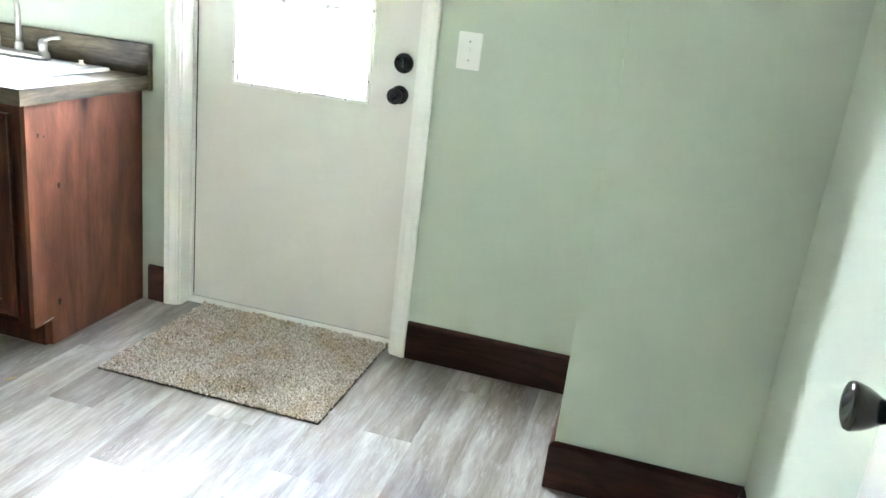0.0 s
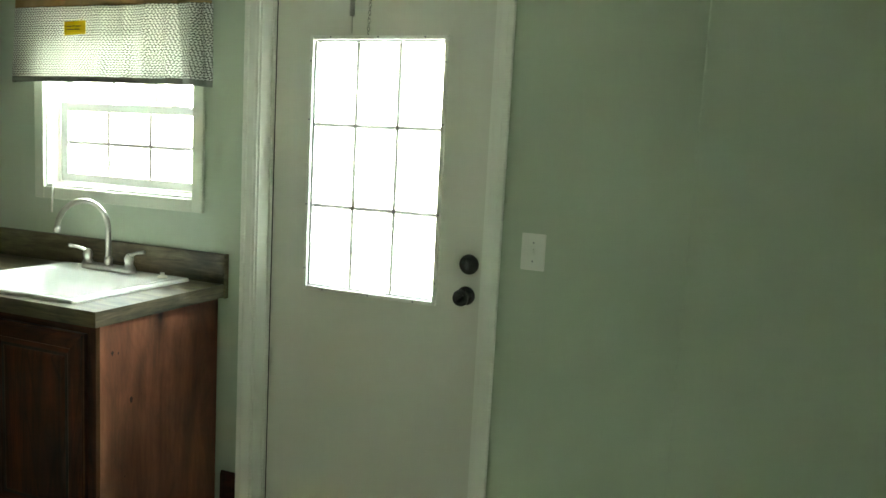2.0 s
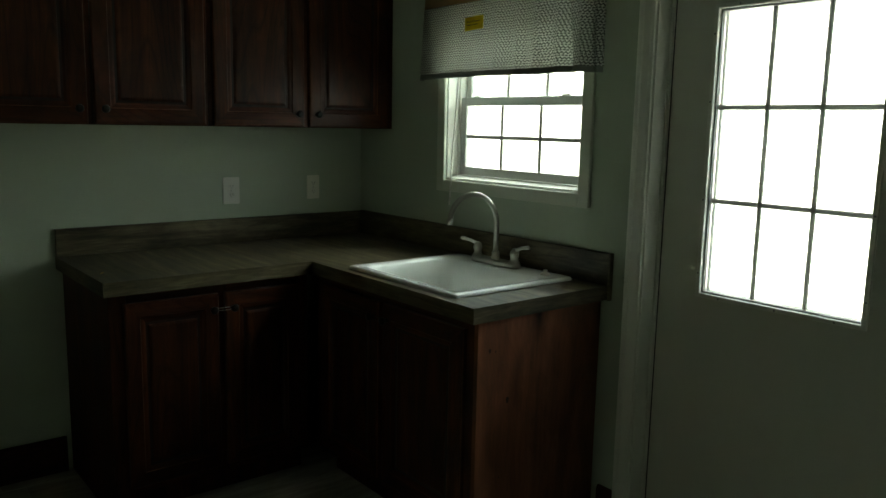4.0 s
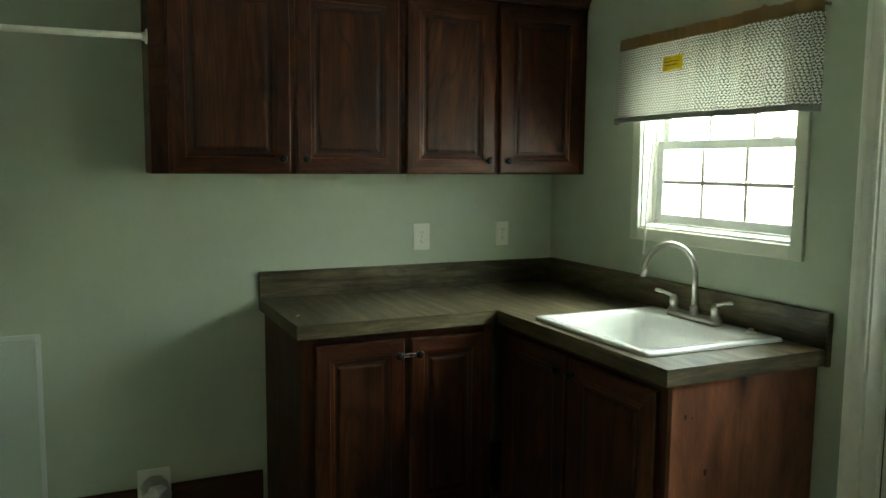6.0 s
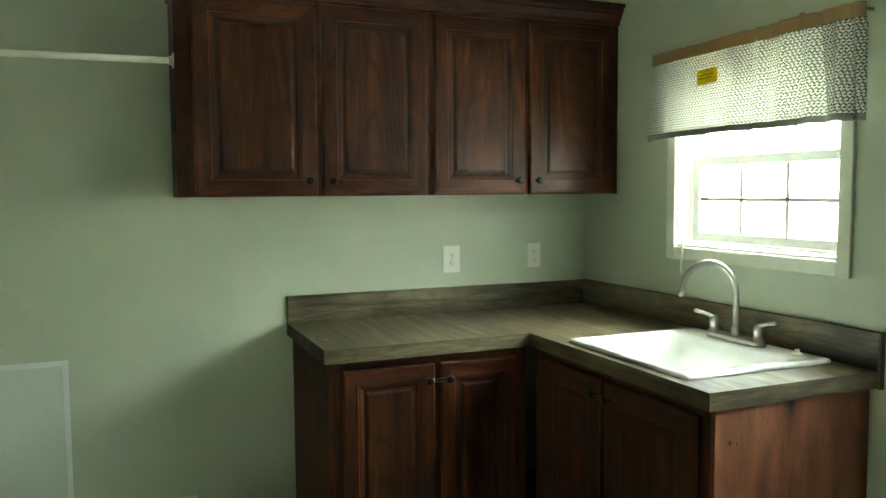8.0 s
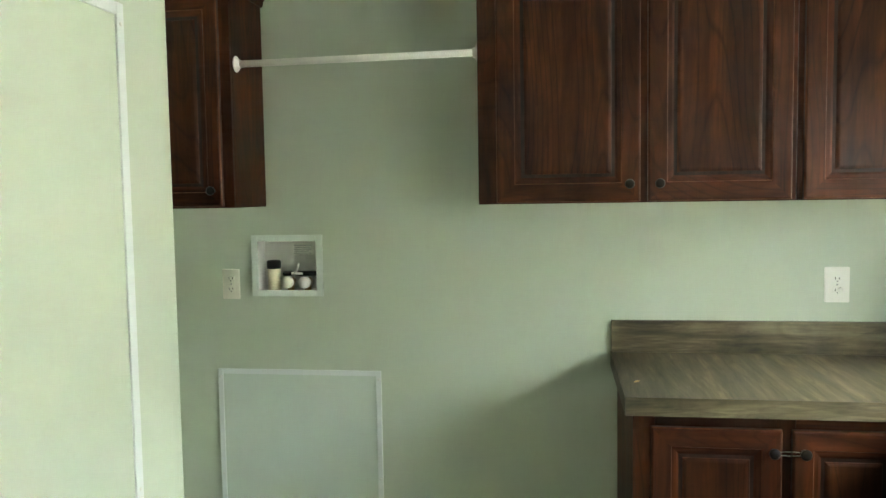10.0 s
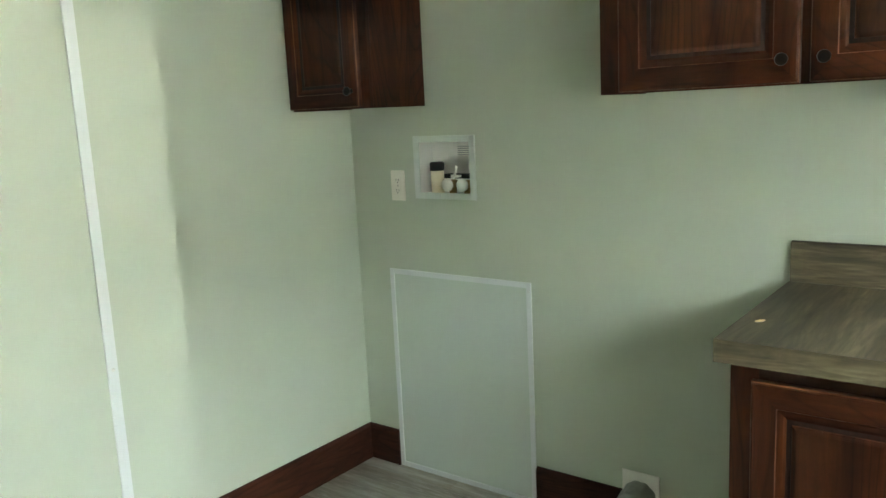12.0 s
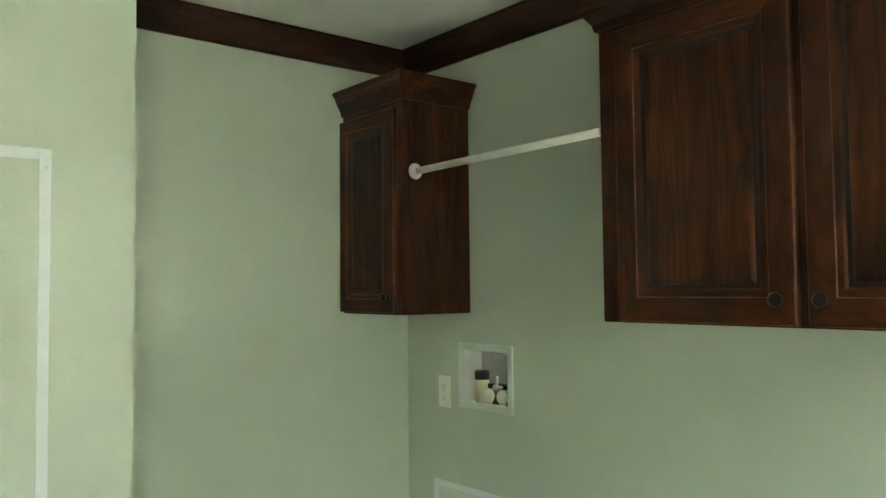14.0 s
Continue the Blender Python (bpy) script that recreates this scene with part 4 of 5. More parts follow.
small = thing("wall_cabinet", "narrow dark stained wood wall cabinet in the alcove corner", "cabinet", (0, -2.86, UB))
sy0, sy1, SF = SOUTH + 0.002, -2.678, 0.290
for a in ((0.002, sy0, UB, SF - 0.019, sy0 + 0.016, UT - 0.015), (0.002, sy1 - 0.016, UB, SF - 0.019, sy1, UT - 0.015), (0.002, sy0 + 0.016, UB + 0.004, SF - 0.019, sy1 - 0.016, UB + 0.020), (0.002, sy0 + 0.016, UT - 0.031, SF - 0.019, sy1 - 0.016, UT - 0.015)):
    bm = B()
    box(bm, *a)
    part("case_panel", bm, M_PANEL, small)
for u0, u1 in ((sy0, sy0 + 0.030), (sy1 - 0.052, sy1)):
    bm = B()
    box(bm, SF - 0.019, u0, UB, SF, u1, UT - 0.015, 0.0015)
    part("stile", bm, M_WOOD_Z, small)
for za, zb in ((UB, UB + 0.035), (UT - 0.060, UT - 0.015)):
    bm = B()
    box(bm, SF - 0.019, sy0 + 0.030, za, SF - 0.0005, sy1 - 0.052, zb)
    part("rail", bm, M_WOOD_Y, small)
dr = raised_door(small, sy0 + 0.003, sy1 - 0.034, UB + 0.006, UT - 0.040, SF + 0.001, "x", 1, 0.068)
cab_knob(dr, (SF + 0.020, sy1 - 0.064, UB + 0.058), (1, 0, 0))
bm = B()
crown_strip(bm, [(SF, sy0, 1, 0), (SF, sy1, 1, 1), (0.002, sy1, 0, 1)], UT - 0.017, UT + 0.068, 0.046)
part("cornice", bm, M_WOOD_Y, small)
bm = B()
box(bm, 0.003, sy0 + 0.002, UT - 0.013, SF - 0.002, sy1 - 0.003, UT - 0.007)
part("top_board", bm, M_WOOD_Y, small)

# hanging rod between the wall cabinets
rod = thing("closet_rod", "white hanging rod fixed between two wall cabinets", "rod", (0.25, -2.27, 1.895))
R0, R1 = Vector((0.240, sy1, 1.894)), Vector((0.240, -1.865, 1.900))
bm = B()
tube(bm, [R0, R1], 0.0115, 18)
part("tube", bm, M_PLASTIC, rod)
for o, d in ((R0, (0, 1, 0)), (R1, (0, -1, 0))):
    bm = B()
    lathe(bm, o, d, [(0, 0.027), (0.003, 0.027), (0.006, 0.0235), (0.008, 0.016), (0.016, 0.0155)], 22)
    fl = part("flange", bm, M_PLASTIC, rod)
    for a in (0.6, 2.7, 4.8):
        bm = B()
        lathe(bm, Vector(o) + Vector(d) * 0.0045 + Vector((0.0195 * math.cos(a), 0, 0.0195 * math.sin(a))), d, [(0, 0.0032), (0.0018, 0.003), (0.0022, 0.001)], 8)
        part("screw", bm, M_LABEL, fl)

# base cabinets
BF = 0.592     # face frame of the side run
base = thing("base_cabinet", "dark stained wood base cabinet with two raised-panel doors", "cabinet", (0.3, -1.03, 0))
by0, by1 = -1.412, -0.640
BT = 0.843
for a in ((0.002, by0, 0.002, BF - 0.07, by0 + 0.016, BT), (BF - 0.07, by0, 0.10, BF - 0.019, by0 + 0.016, BT), (0.002, by0 + 0.016, 0.10, BF - 0.019, by1, 0.116), (BF - 0.075, by0 + 0.016, 0.002, BF - 0.060, by1, 0.10), (0.002, by0 + 0.016, 0.116, 0.010, by1, BT)):
    bm = B()
    box(bm, *a)
    part("case_panel", bm, M_WOOD_Z, base)
for u0, u1 in ((by0, -1.352), (-1.034, -0.984), (-0.697, by1)):
    bm = B()
    box(bm, BF - 0.019, u0, 0.10, BF, u1, BT, 0.0015)
    part("stile", bm, M_WOOD_Z, base)
for u0, u1 in ((-1.352, -1.034), (-0.984, -0.697)):
    for za, zb in ((BT - 0.055, BT), (0.10, 0.14)):
        bm = B()
        box(bm, BF - 0.019, u0, za, BF - 0.0005, u1, zb)
        part("rail", bm, M_WOOD_Y, base)


def wire_tie(parent, a, b, out):
    """Knob pair held shut by a loop of wire."""
    bm = B()
    a, b, out = Vector(a), Vector(b), Vector(out)
    for s in (0.004, -0.004):
        pts = []
        for k in range(13):
            w = k / 12
            pts.append(a.lerp(b, w) + Vector((0, 0, s * (0.6 + 0.8 * math.sin(w * math.pi)))) + out * 0.008)
        tube(bm, pts, 0.0018, 8)
    return part("wire_tie", bm, M_STEEL, parent, "loop of bright wire holding two knobs")


d1 = raised_door(base, -1.364, -1.022, 0.128, 0.806, BF + 0.001, "x", 1, 0.074)
d2 = raised_door(base, -0.996, -0.686, 0.128, 0.806, BF + 0.001, "x", 1, 0.074)
cab_knob(d1, (BF + 0.020, -1.047, 0.748), (1, 0, 0))
cab_knob(d2, (BF + 0.020, -0.968, 0.748), (1, 0, 0))
wire_tie(base, (BF + 0.026, -1.047, 0.748), (BF + 0.026, -0.968, 0.748), (1, 0, 0))

SFY = -0.592
sinkcab = thing("sink_cabinet", "dark stained wood sink cabinet with reddish knotty end panel", "cabinet", (1.1, -0.3, 0))
EX = 1.583
for a in ((0.64, SFY + 0.060, 0.002, EX - 0.018, SFY + 0.075, 0.10), (0.03, SFY + 0.019, 0.10, EX - 0.018, -0.002, 0.116), (0.03, -0.010, 0.116, EX - 0.018, -0.002, BT)):
    bm = B()
    box(bm, *a)
    part("case_panel", bm, M_WOOD_Z, sinkcab)
bm = B()
prism(bm, [(-0.016, 0.002), (SFY + 0.075, 0.002), (SFY + 0.075, 0.092), (SFY - 0.004, 0.092), (SFY - 0.004, BT), (-0.016, BT)], "x", EX - 0.018, EX)
part("end_panel", bm, M_END, sinkcab, "reddish knotty pine end panel")
for ky, kz, kr in ((-0.545, 0.738, 0.0065), (-0.520, 0.732, 0.0035), (-0.478, 0.150, 0.011), (-0.462, 0.560, 0.009), (-0.490, 0.300, 0.003)):
    bm = B()
    rim = [(EX + 0.0004, ky + kr * (0.75 + 0.12 * math.sin(3 * q)) * math.cos(q), kz + kr * 1.25 * math.sin(q)) for q in (2 * math.pi * k / 14 for k in range(14))]
    low_ring = [bm.verts.new((EX - 0.002, y, z)) for _, y, z in rim]
    top_ring = [bm.verts.new(p) for p in rim]
    bm.faces.new(top_ring)
    for k in range(14):
        bm.faces.new((low_ring[k], low_ring[(k + 1) % 14], top_ring[(k + 1) % 14], top_ring[k]))
    part("knot", bm, M_GLAZE, sinkcab, "dark knot in the pine")
for u0, u1 in ((0.592, 0.668), (1.040, 1.096), (1.515, EX - 0.018)):
    bm = B()
    box(bm, u0, SFY, 0.10, u1, SFY + 0.019, BT, 0.0015)
    part("stile", bm, M_WOOD_Z, sinkcab)
for u0, u1 in ((0.668, 1.040), (1.096, 1.515)):
    for za, zb in ((BT - 0.055, BT), (0.10, 0.14)):
        bm = B()
        box(bm, u0, SFY + 0.0005, za, u1, SFY + 0.019, zb)
        part("rail", bm, M_WOOD_X, sinkcab)
d1 = raised_door(sinkcab, 0.655, 1.053, 0.128, 0.806, SFY - 0.001, "y", -1, 0.076)
d2 = raised_door(sinkcab, 1.083, 1.528, 0.128, 0.806, SFY - 0.001, "y", -1, 0.076)
cab_knob(d1, (1.026, SFY - 0.020, 0.748), (0, -1, 0))
cab_knob(d2, (1.110, SFY - 0.020, 0.748), (0, -1, 0))
wire_tie(sinkcab, (1.026, SFY - 0.026, 0.748), (1.110, SFY - 0.026, 0.748), (0, -1, 0))

# ---- counter, splash, sink ----
CX, CY, CE, CS = 0.632, -0.640, 1.609, -1.434
SK = (0.842, 1.477, -0.604, -0.046)   # sink rim x0 x1 y0 y1
HO = (SK[0] + 0.025, SK[1] - 0.025, SK[2] + 0.025, SK[3] - 0.02)
counter = thing("countertop", "grey wood-grain laminate corner countertop with backsplash", "countertop", (0.6, -0.5, BT))
z0, z1 = BT + 0.001, CT
bm = B()
ring_o = [(0.001, CS), (CX, CS), (CX, CY), (CE, CY), (CE, -0.001), (0.001, -0.001)]
ring_i = [(HO[0], HO[2]), (HO[1], HO[2]), (HO[1], HO[3]), (HO[0], HO[3])]
for zz in (z0, z1):
    vo = {p: bm.verts.new((*p, zz)) for p in ring_o + ring_i + [(0.001, CY)]}
    a, b_, c_, d_ = ring_i
    for q in (((0.001, CS), (CX, CS), (CX, CY), (0.001, CY)), ((0.001, CY), (CX, CY), a, d_, (0.001, -0.001)), ((CX, CY), (CE, CY), b_, a), ((CE, CY), (CE, -0.001), c_, b_), ((CE, -0.001), (0.001, -0.001), d_, c_)):
        bm.faces.new([vo[p] for p in q])
    if zz == z0:
        low_v = vo
for ring in (ring_o[:5] + ring_o[5:], ring_i):
    for p, q in zip(ring, ring[1:] + ring[:1]):
        if {p, q} == {(0.001, -0.001), (0.001, CS)}:
            m = (0.001, CY)
            bm.faces.new((low_v[p], low_v[m], vo[m], vo[p]))
            bm.faces.new((low_v[m], low_v[q], vo[q], vo[m]))
        else:
            bm.faces.new((low_v[p], low_v[q], vo[q], vo[p]))
part("slab", bm, M_LAM_X, counter)
for a, m in (((CX, CS, CX + 0.002, CY - 0.002), M_LAM_Y), ((CX, CY - 0.002, CE + 0.002, CY), M_LAM_X), ((CE, CY, CE + 0.002, -0.001), M_LAM_Y), ((0.001, CS - 0.002, CX + 0.002, CS), M_LAM_X)):
    bm = B()
    box(bm, a[0], a[1], z0 - 0.001, a[2], a[3], CT + 0.0006)
    part("edge_band", bm, m, counter)
bm = B()
box(bm, 0.001, CS, CT, 0.020, -0.001, 1.004, 0.0025)
part("backsplash", bm, M_LAM_Y, counter)
bm = B()
box(bm, 0.0202, -0.020, CT, CE + 0.002, -0.001, 1.008, 0.0025)
part("backsplash", bm, M_LAM_X, counter)
bm = B()
box(bm, CE + 0.0025, -0.021, BT - 0.004, CE + 0.010, -0.001, 1.009, 0.0015)
part("end_cap", bm, M_LAM_X, counter)


def rounded(x0, x1, y0, y1, r, z, n=6):
    pts = []
    for cx, cy, a0 in ((x1 - r, y1 - r, 0), (x0 + r, y1 - r, 90), (x0 + r, y0 + r, 180), (x1 - r, y0 + r, 270)):
        for k in range(n + 1):
            a = radians(a0 + 90 * k / n)
            pts.append((cx + r * math.cos(a), cy + r * math.sin(a), z))
    return pts


sink = thing("utility_sink", "white drop-in utility sink set in the counter", "sink", (1.16, -0.32, CT))
bm = B()
x0, x1, y0, y1 = SK
ix0, ix1, iy0, iy1 = x0 + 0.052, x1 - 0.052, y0 + 0.046, y1 - 0.115
loops = [rounded(x0 + 0.001, x1 - 0.001, y0 + 0.001, y1 - 0.001, 0.012, CT + 0.0015), rounded(x0, x1, y0, y1, 0.014, CT + 0.008), rounded(x0 + 0.004, x1 - 0.004, y0 + 0.004, y1 - 0.004, 0.014, CT + 0.0135),
         rounded(x0 + 0.012, x1 - 0.012, y0 + 0.012, y1 - 0.012, 0.016, CT + 0.015), rounded(ix0 - 0.010, ix1 + 0.010, iy0 - 0.010, iy1 + 0.010, 0.045, CT + 0.0125), rounded(ix0, ix1, iy0, iy1, 0.045, CT + 0.004),
         rounded(ix0 + 0.010, ix1 - 0.010, iy0 + 0.010, iy1 - 0.010, 0.050, CT - 0.06), rounded(ix0 + 0.030, ix1 - 0.030, iy0 + 0.028, iy1 - 0.028, 0.055, CT - 0.27), rounded(ix0 + 0.065, ix1 - 0.065, iy0 + 0.06, iy1 - 0.06, 0.06, CT - 0.305),
         rounded((ix0 + ix1) / 2 - 0.03, (ix0 + ix1) / 2 + 0.03, (iy0 + iy1) / 2 - 0.03, (iy0 + iy1) / 2 + 0.03, 0.028, CT - 0.31)]
vl = [[bm.verts.new(p) for p in lp] for lp in loops]
for a, b in zip(vl, vl[1:]):
    for k in range(len(a)):
        f = bm.faces.new((a[k], a[(k + 1) % len(a)], b[(k + 1) % len(b)], b[k]))
        f.smooth = True
bm.faces.new(vl[-1])
part("basin", bm, M_SINK, sink)
bm = B()
lathe(bm, ((ix0 + ix1) / 2, (iy0 + iy1) / 2, CT - 0.311), (0, 0, 1), [(0, 0.028), (0.003, 0.028), (0.004, 0.022), (0.0035, 0.0)], 20)
part("drain", bm, M_NICKEL, sink)

FD = CT + 0.0145
FY, FX = -0.112, 1.131
tap = thing("faucet", "brushed nickel two-handle gooseneck faucet on the sink", "faucet", (FX, FY, FD))
bm = B()
pts = rounded(FX - 0.128, FX + 0.128, FY - 0.026, FY + 0.026, 0.024, 0)
for zlo, zhi, ins in ((FD, FD + 0.017, 0.0),):
    a = [bm.verts.new((x, y, zlo)) for x, y, _ in pts]
    b2 = [bm.verts.new((x, y, zhi)) for x, y, _ in pts]
    c2 = [bm.verts.new((FX + (x - FX) * 0.975, FY + (y - FY) * 0.86, zhi + 0.004)) for x, y, _ in pts]
    bm.faces.new(a[::-1])
    for p, q in ((a, b2), (b2, c2)):
        for k in range(len(p)):
            f = bm.faces.new((p[k], p[(k + 1) % len(p)], q[(k + 1) % len(q)], q[k]))
            f.smooth = True
    bm.faces.new(c2)
part("deck_plate", bm, M_NICKEL, tap)
bm = B()
lathe(bm, (FX, FY, FD + 0.014), (0, 0, 1), [(0, 0.019), (0.006, 0.019), (0.012, 0.0165), (0.024, 0.015), (0.032, 0.0165), (0.036, 0.0125), (0.040, 0.0115)], 22)
arc = [(FX, FY, FD + 0.05), (FX, FY, FD + 0.16)]
TIP = Vector((1.035, -0.268, 0))
d = Vector((TIP.x - FX, TIP.y - FY, 0))
for k in range(1, 19):
    a = math.pi * 0.98 * k / 18
    w = (1 - math.cos(a)) / 2
    arc.append((FX + d.x * w, FY + d.y * w, FD + 0.16 + 0.112 * math.sin(a)))
arc.append((FX + d.x, FY + d.y, FD + 0.158))
tube(bm, arc, [0.0105] * (len(arc) - 2) + [0.0100, 0.0100], 16)
part("spout", bm, M_NICKEL, tap)
bm = B()
lathe(bm, (FX + d.x, FY + d.y, FD + 0.175), (0.05, -0.03, -1), [(0, 0.0115), (0.004, 0.0135), (0.014, 0.0135), (0.018, 0.011), (0.022, 0.011)], 18)
part("aerator", bm, M_NICKEL, tap)
for s in (-1, 1):
    bm = B()
    hx = FX + s * 0.105
    lathe(bm, (hx, FY, FD + 0.014), (0, 0, 1), [(0, 0.023), (0.008, 0.0225), (0.014, 0.0175), (0.024, 0.0145), (0.032, 0.0170), (0.042, 0.0180), (0.051, 0.0150), (0.058, 0.011), (0.062, 0.005)], 22)
    dx = -0.80 if s < 0 else 1.0
    dy = -0.55 if s < 0 else 0.05
    lev = [(hx, FY, FD + 0.064), (hx + 0.016 * dx, FY + 0.016 * dy, FD + 0.074), (hx + 0.038 * dx, FY + 0.038 * dy, FD + 0.082), (hx + 0.066 * dx, FY + 0.066 * dy, FD + 0.087), (hx + 0.074 * dx, FY + 0.074 * dy, FD + 0.087)]
    tube(bm, lev, [0.0085, 0.0070, 0.0062, 0.0076, 0.0050], 12)
    part("handle", bm, M_NICKEL, tap)
bm = B()
lathe(bm, (1.392, -0.105, CT + 0.0145), (0, 0, 1), [(0, 0.019), (0.003, 0.0195), (0.006, 0.016), (0.009, 0.008), (0.015, 0.0075), (0.018, 0.009), (0.019, 0.0)], 18)
tagged(mesh_object("sink_stopper", bm, M_IVORY), "small off-white stopper lying on the sink rim", "stopper")

# ---- washer box, access panels, vent ----
wbox = thing("washer_box", "white recessed washing machine outlet box with valves", "outlet box", (0, -2.6, 1.1))
y0, y1, z0, z1 = WB
bm = B()
w = 0.004
D = -0.088
box(bm, D - w, y0, z0, D, y1, z1)
box(bm, D, y0, z0, 0.0, y0 + w, z1)
box(bm, D, y1 - w, z0, 0.0, y1, z1)
box(bm, D, y0 + w, z0, 0.0, y1 - w, z0 + w)
box(bm, D, y0 + w, z1 - w, 0.0, y1 - w, z1)
part("box", bm, M_PLASTIC, wbox)
bm = B()
for a in ((y0 - 0.013, z0 - 0.013, y0 + 0.012, z1 + 0.013), (y1 - 0.012, z0 - 0.013, y1 + 0.013, z1 + 0.013), (y0 + 0.012, z0 - 0.013, y1 - 0.012, z0 + 0.010), (y0 + 0.012, z1 - 0.010, y1 - 0.012, z1 + 0.013)):
    box(bm, 0.0004, a[0], a[1], 0.006, a[2], a[3], 0.0015)
part("face_flange", bm, M_FLANGE, wbox)
bm = B()
box(bm, D + 0.0003, y0 + 0.115, z1 - 0.066, D + 0.001, y0 + 0.195, z1 - 0.022)
part("sticker", bm, M_TRIM, wbox)
for k in range(5):
    bm = B()
    box(bm, D + 0.001, y0 + 0.121, z1 - 0.032 - 0.0075 * k, D + 0.0014, y0 + 0.189 - 0.006 * (k % 2), z1 - 0.0295 - 0.0075 * k)
    part("print_bar", bm, M_LABEL, wbox)
bm = B()
tube(bm, [(-0.045, y0 + 0.055, z0 + 0.004), (-0.045, y0 + 0.055, z0 + 0.088)], 0.024, 22)
dp = part("drain_pipe", bm, M_PVC, wbox, "cream plastic drain pipe stub")
bm = B()
lathe(bm, (-0.045, y0 + 0.055, z0 + 0.086), (0, 0, 1), [(0, 0.0265), (0.026, 0.0265), (0.031, 0.023), (0.031, 0.0)], 22)
part("cap", bm, M_RUBBER, dp, "black rubber cap")
for k, yv in enumerate((y0 + 0.116, y0 + 0.182)):
    bm = B()
    tube(bm, [(-0.055, yv, z0 + 0.004), (-0.055, yv, z0 + 0.052)], 0.014, 14)
    tube(bm, [(-0.072, yv, z0 + 0.036), (-0.024, yv, z0 + 0.036)], 0.016, 14)
    vb = part("valve_body", bm, M_BRASS, wbox)
    bm = B()
    lathe(bm, (-0.026, yv, z0 + 0.036), (1, 0, 0), [(0, 0.0225), (0.010, 0.0225), (0.013, 0.020), (0.0135, 0.0)], 20)
    part("hose_cap", bm, M_PLASTIC, vb, "round white cap")
bm = B()
box(bm, -0.078, y0 + 0.088, z0 + 0.058, -0.040, y0 + 0.228, z0 + 0.074, 0.003)
part("valve_bar", bm, M_DARK, wbox)
bm = B()
lev = [(-0.042, y0 + 0.132, z0 + 0.062), (-0.030, y0 + 0.146, z0 + 0.078), (-0.022, y0 + 0.158, z0 + 0.104)]
tube(bm, lev, [0.006, 0.0055, 0.004], 10)
tube(bm, [(-0.034, y0 + 0.128, z0 + 0.066), (-0.032, y0 + 0.170, z0 + 0.068)], [0.007, 0.004], 10)
part("lever", bm, M_PLASTIC, wbox, "white shut-off lever")


def access_panel(label, axis, face, u0, u1, z0, z1, sw, sign, top_only=False):
    ob = thing("access_panel", label, "access panel", (0, (u0 + u1) / 2, 0) if axis == "x" else ((u0 + u1) / 2, face, 0))

    def bx(b, ua, za, ub, zb, d0, d1, bev=0):
        lo, hi = sorted((face + sign * d0, face + sign * d1))
        if axis == "x":
            box(b, lo, ua, za, hi, ub, zb, bev)
        else:
            box(b, ua, lo, za, ub, hi, zb, bev)
    b = B()
    bx(b, u0 + 0.004, z0, u1 - 0.004, z1 - 0.004, 0.0005, 0.0045)
    # The west board's colour includes the bluish daylight; the other has plain wall paint.
    part("board", b, M_BOARD if axis == "x" else M_WALL, ob, "sage green painted board")
    strips = [(u0, z0, u0 + sw, z1), (u1 - sw, z0, u1, z1), (u0 + sw, z1 - sw, u1 - sw, z1)]
    if z0 > 0.01 or axis == "x":
        strips.append((u0 + sw, z0, u1 - sw, z0 + sw))
    for a in strips:
        b = B()
        bx(b, *a, 0.0047, 0.0095, 0.0015)
        part("batten", b, M_BATTEN, ob)
    for u, z in ((u0 + sw / 2, z1 - sw * 1.6), (u1 - sw / 2, z1 - sw * 1.6), (u0 + sw / 2, (z0 + z1) / 2), (u1 - sw / 2, (z0 + z1) / 2), (u0 + sw / 2, z0 + 0.06), (u1 - sw / 2, z0 + 0.06)):
        b = B()
        o = (face + sign * 0.0094, u, z) if axis == "x" else (u, face + sign * 0.0094, z)
        lathe(b, o, (sign, 0, 0) if axis == "x" else (0, sign, 0), [(0, 0.0042), (0.0008, 0.004), (0.0012, 0.0015)], 10)
        part("screw", b, M_SCREW, ob)
    return ob


access_panel("sage green access board framed with thin white battens", "x", 0.0, -2.886, -2.257, 0.002, 0.809, 0.020, 1)
access_panel("tall sage green access board framed with white battens", "y", PART_Y, 1.420, 2.190, 0.002, 1.806, 0.024, 1)

vent = thing("dryer_vent", "white wall plate with a crumpled silver duct stub", "dryer vent", (0.02, -1.87, 0.12))
bm = B()
box(bm, 0.0006, -1.934, 0.085, 0.006, -1.808, 0.221, 0.0015)
part("wall_plate", bm, M_PLASTIC, vent)
bm = B()
prof = []
for k in range(15):
    prof.append((0.004 + 0.0062 * k, 0.050 + (0.0030 if k % 2 else 0.0) + 0.0012 * math.sin(k * 2.1)))
prof.append((0.094, 0.046))
prof.append((0.082, 0.043))
lathe(bm, (0.004, -1.871, 0.146), (1, 0.06, -0.12), prof, 28)
for v in bm.verts:
    v.co += Vector((0.0, 0.0025 * math.sin(v.co.z * 190 + v.co.x * 80), 0.0025 * math.cos(v.co.y * 170)))
part("duct", bm, M_DUCT, vent, "crumpled silver duct")

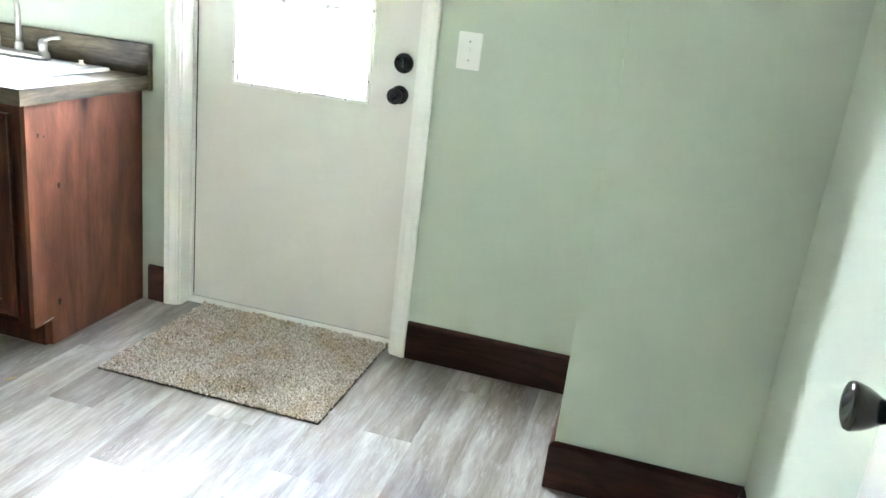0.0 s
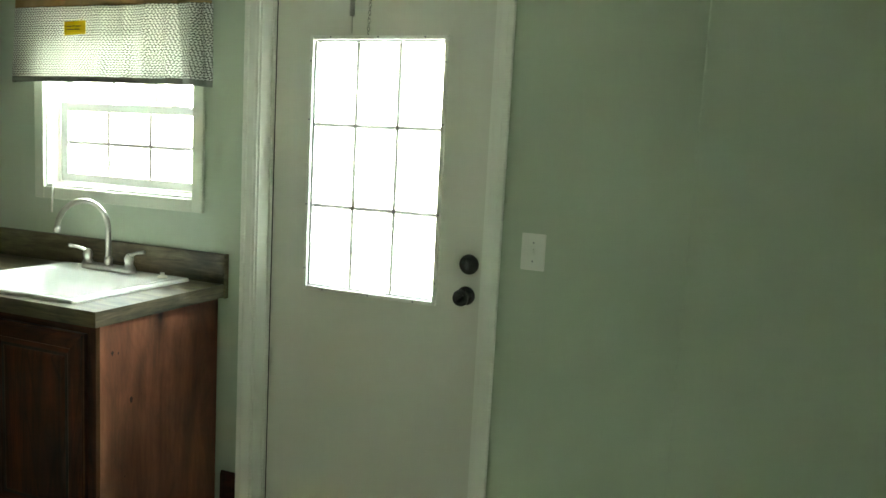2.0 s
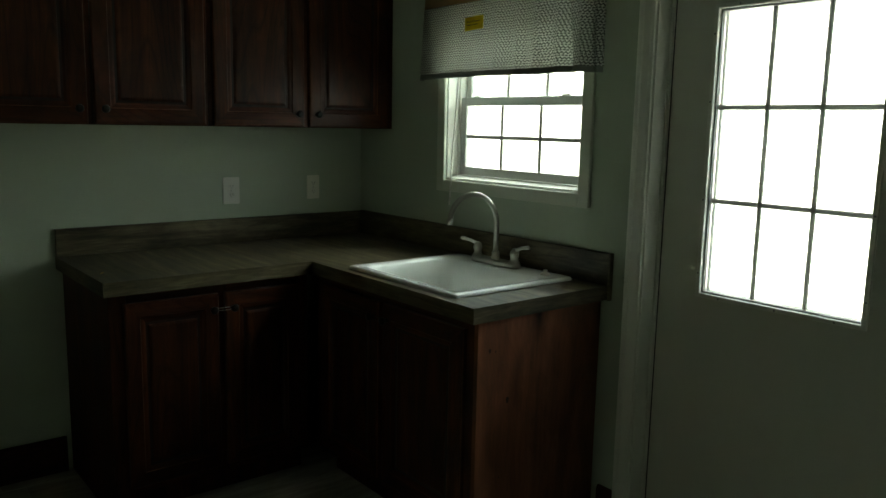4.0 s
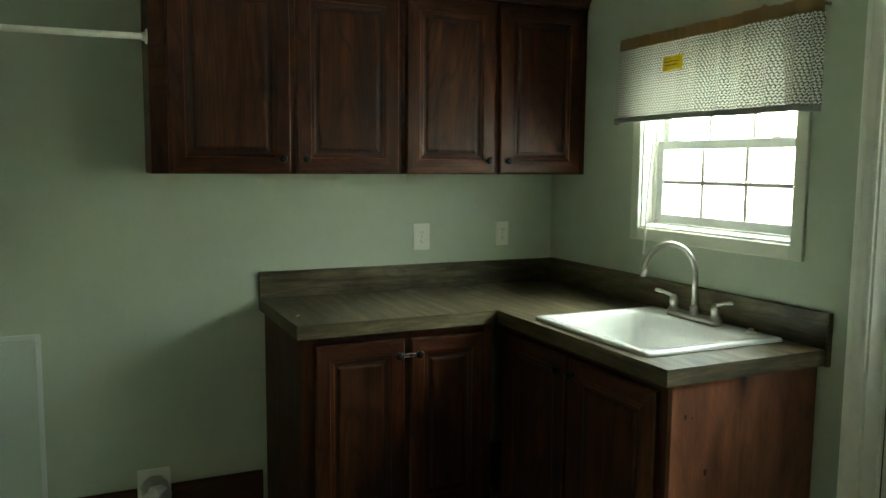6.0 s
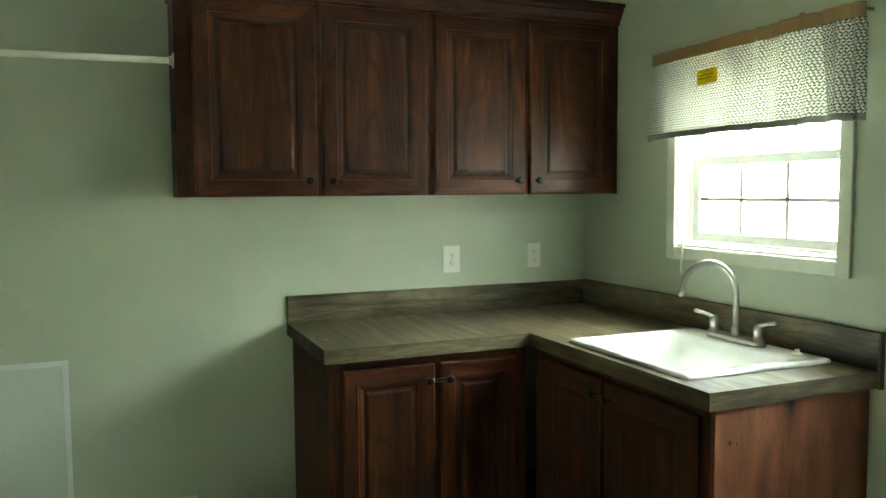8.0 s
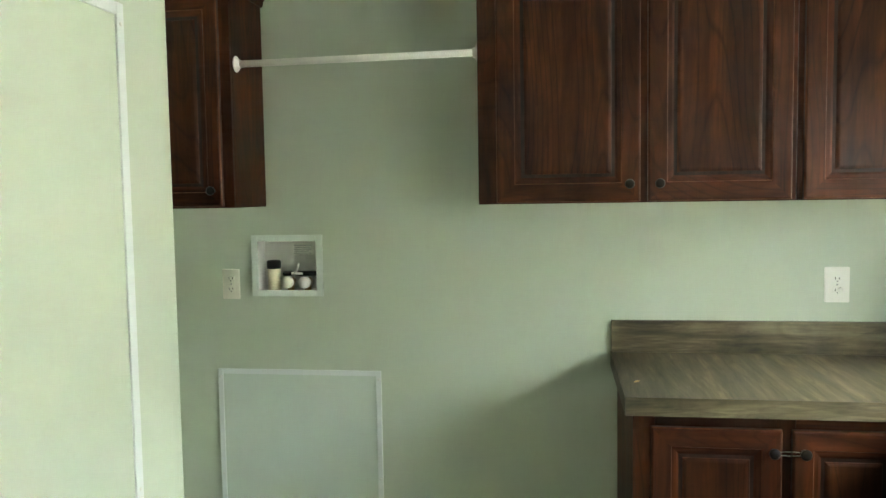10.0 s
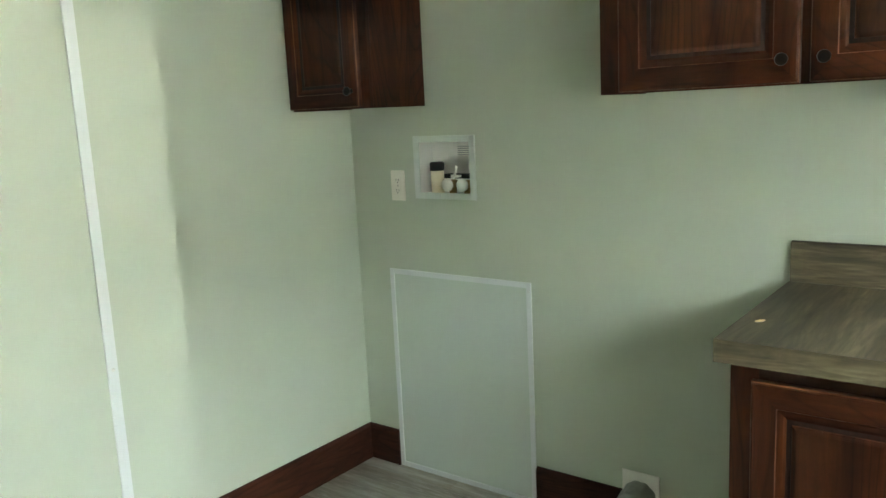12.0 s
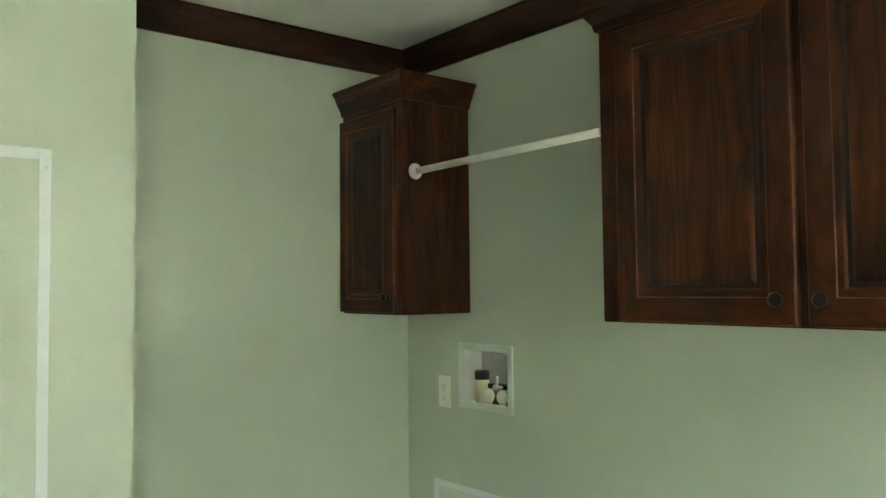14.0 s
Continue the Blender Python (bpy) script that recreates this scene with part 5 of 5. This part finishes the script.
# ---- door to the hall, standing open ----
hall_trim = thing("door_trim", "white painted casing of the doorway to the hall", "door trim", (3.4, PART_Y, 0), kind="structure")
for y0, y1 in ((PART_Y + 0.0005, PART_Y + 0.016), (PART_Y - 0.136, PART_Y - 0.1205)):
    bm = B()
    box(bm, IN_X0 - 0.054, y0, 0, IN_X0 + 0.004, y1, IN_TOP + 0.05, 0.003)
    part("side_casing", bm, M_TRIM, hall_trim)
    bm = B()
    box(bm, IN_X1 - 0.004, y0, 0, EAST - 0.002, y1, IN_TOP + 0.05, 0.003)
    part("side_casing", bm, M_TRIM, hall_trim)
    bm = B()
    box(bm, IN_X0 + 0.004, y0, IN_TOP - 0.004, IN_X1 - 0.004, y1, IN_TOP + 0.05, 0.003)
    part("head_casing", bm, M_TRIM, hall_trim)
bm = B()
box(bm, IN_X0, PART_Y - 0.12, 0, IN_X0 + 0.010, PART_Y, IN_TOP)
box(bm, IN_X1 - 0.010, PART_Y - 0.12, 0, IN_X1, PART_Y, IN_TOP)
box(bm, IN_X0 + 0.010, PART_Y - 0.12, IN_TOP - 0.010, IN_X1 - 0.010, PART_Y, IN_TOP)
part("jamb", bm, M_TRIM, hall_trim)

leaf = thing("door_2", "white six-panel inner door standing open with black knob", "door", (0, 0, 0), kind="structure")
LW, LH, LT = 0.755, 2.008, 0.035
# the leaf is drawn closed along -x from its hinge, then turned open
bm = B()
stile, mid = 0.115, 0.105
cols = [(stile, (LW - mid) / 2), ((LW + mid) / 2, LW - stile)]
rows_z = [(0.215, 0.765), (0.955, 1.555), (1.670, 1.890)]


def panel_face(b, flip):
    """One face of the leaf with six sunk and raised panels."""
    def at(u, z, d):
        return (-u, (LT / 2 - d) * (1 if flip else -1), z)
    us = sorted({0, LW, *[v for c in cols for v in c]})
    zs = sorted({0, LH, *[v for c in rows_z for v in c]})
    for ua, ub in zip(us, us[1:]):
        for za, zb in zip(zs, zs[1:]):
            hole = (ua, ub) in [tuple(c) for c in cols] and (za, zb) in rows_z
            if not hole:
                b.faces.new([b.verts.new(at(*p, 0)) for p in ((ua, za), (ub, za), (ub, zb), (ua, zb))])
                continue
            prev = None
            for ins, dep in ((0, 0), (0.004, 0.003), (0.010, 0.0065), (0.018, 0.0085), (0.030, 0.0085), (0.052, 0.0025), (0.056, 0.002)):
                ring = [b.verts.new(at(u, z, dep)) for u, z in ((ua + ins, za + ins), (ub - ins, za + ins), (ub - ins, zb - ins), (ua + ins, zb - ins))]
                if prev:
                    for k in range(4):
                        b.faces.new((prev[k], prev[(k + 1) % 4], ring[(k + 1) % 4], ring[k]))
                prev = ring
            b.faces.new(prev)


panel_face(bm, True)
panel_face(bm, False)
for q in (((0, 0), (0, LH)), ((LW, 0), (LW, LH)), ((0, 0), (LW, 0)), ((0, LH), (LW, LH))):
    (ua, za), (ub, zb) = q
    bm.faces.new([bm.verts.new(p) for p in ((-ua, -LT / 2, za), (-ub, -LT / 2, zb), (-ub, LT / 2, zb), (-ua, LT / 2, za))])
bmesh.ops.remove_doubles(bm, verts=bm.verts[:], dist=0.0001)
part("leaf", bm, M_DOOR, leaf)
KZ = 0.925
for s in (1, -1):
    part("door_knob", knob_mesh((-(LW - 0.062), s * LT / 2, KZ), (0, s, 0), 0.032, 0.028), M_BLACK, leaf, "glossy black round knob")
for z in (0.2, 1.0, 1.8):
    bm = B()
    tube(bm, [(0.004, LT / 2 + 0.003, z - 0.045), (0.004, LT / 2 + 0.003, z + 0.045)], 0.006, 12)
    part("hinge", bm, M_BLACK, leaf)
HINGE, OPEN = (3.780, PART_Y - 0.018), -88.5
leaf.matrix_world = pose(HINGE[0], HINGE[1], 0.010, 0, 0, OPEN)

# Unseen window, added so that daylight from the hall reaches the facing walls.
win2 = thing("unseen_light_window", "unseen white framed window added to bring daylight into the hall", "window", (EAST, -3.8, HW[2]), kind="structure")
for a in ((HW[0] - 0.05, HW[2] - 0.05, HW[0] + 0.03, HW[3] + 0.05), (HW[1] - 0.03, HW[2] - 0.05, HW[1] + 0.05, HW[3] + 0.05), (HW[0] + 0.03, HW[2] - 0.05, HW[1] - 0.03, HW[2] + 0.03), (HW[0] + 0.03, HW[3] - 0.03, HW[1] - 0.03, HW[3] + 0.05)):
    bm = B()
    box(bm, EAST - 0.016, a[0], a[1], EAST - 0.0005, a[2], a[3], 0.003)
    part("window_casing", bm, M_TRIM, win2)
bm = B()
box(bm, EAST + 0.05, HW[0] + 0.0005, HW[2] + 0.0005, EAST + 0.054, HW[1] - 0.0005, HW[3] - 0.0005)
part("pane", bm, M_GLASS, win2).visible_shadow = False

# ---- small litter ----
bm = B()
tube(bm, [(EX + 0.0018, -0.556, 0.099), (EX + 0.0022, -0.535, 0.1005), (EX + 0.0018, -0.512, 0.104)], [0.0012, 0.0020, 0.0012], 6)
tagged(mesh_object("plastic_sliver", bm, M_PLASTIC), "thin white sliver stuck to the sink cabinet end", "debris")
for x, y, z, a, s in ((0.460, -1.388, CT, 2.3, 0.75), (1.640, -0.770, 0.0, 0.9, 1.1)):
    bm = B()
    tube(bm, [(x - 0.016 * s * math.cos(a), y - 0.016 * s * math.sin(a), z + 0.0032), (x, y, z + 0.0038), (x + 0.017 * s * math.cos(a + 0.2), y + 0.017 * s * math.sin(a + 0.2), z + 0.0028)], [0.0016, 0.0032, 0.0014], 6)
    tagged(mesh_object("wood_splinter", bm, M_CHIP), "small raw wood splinter lying loose", "debris")
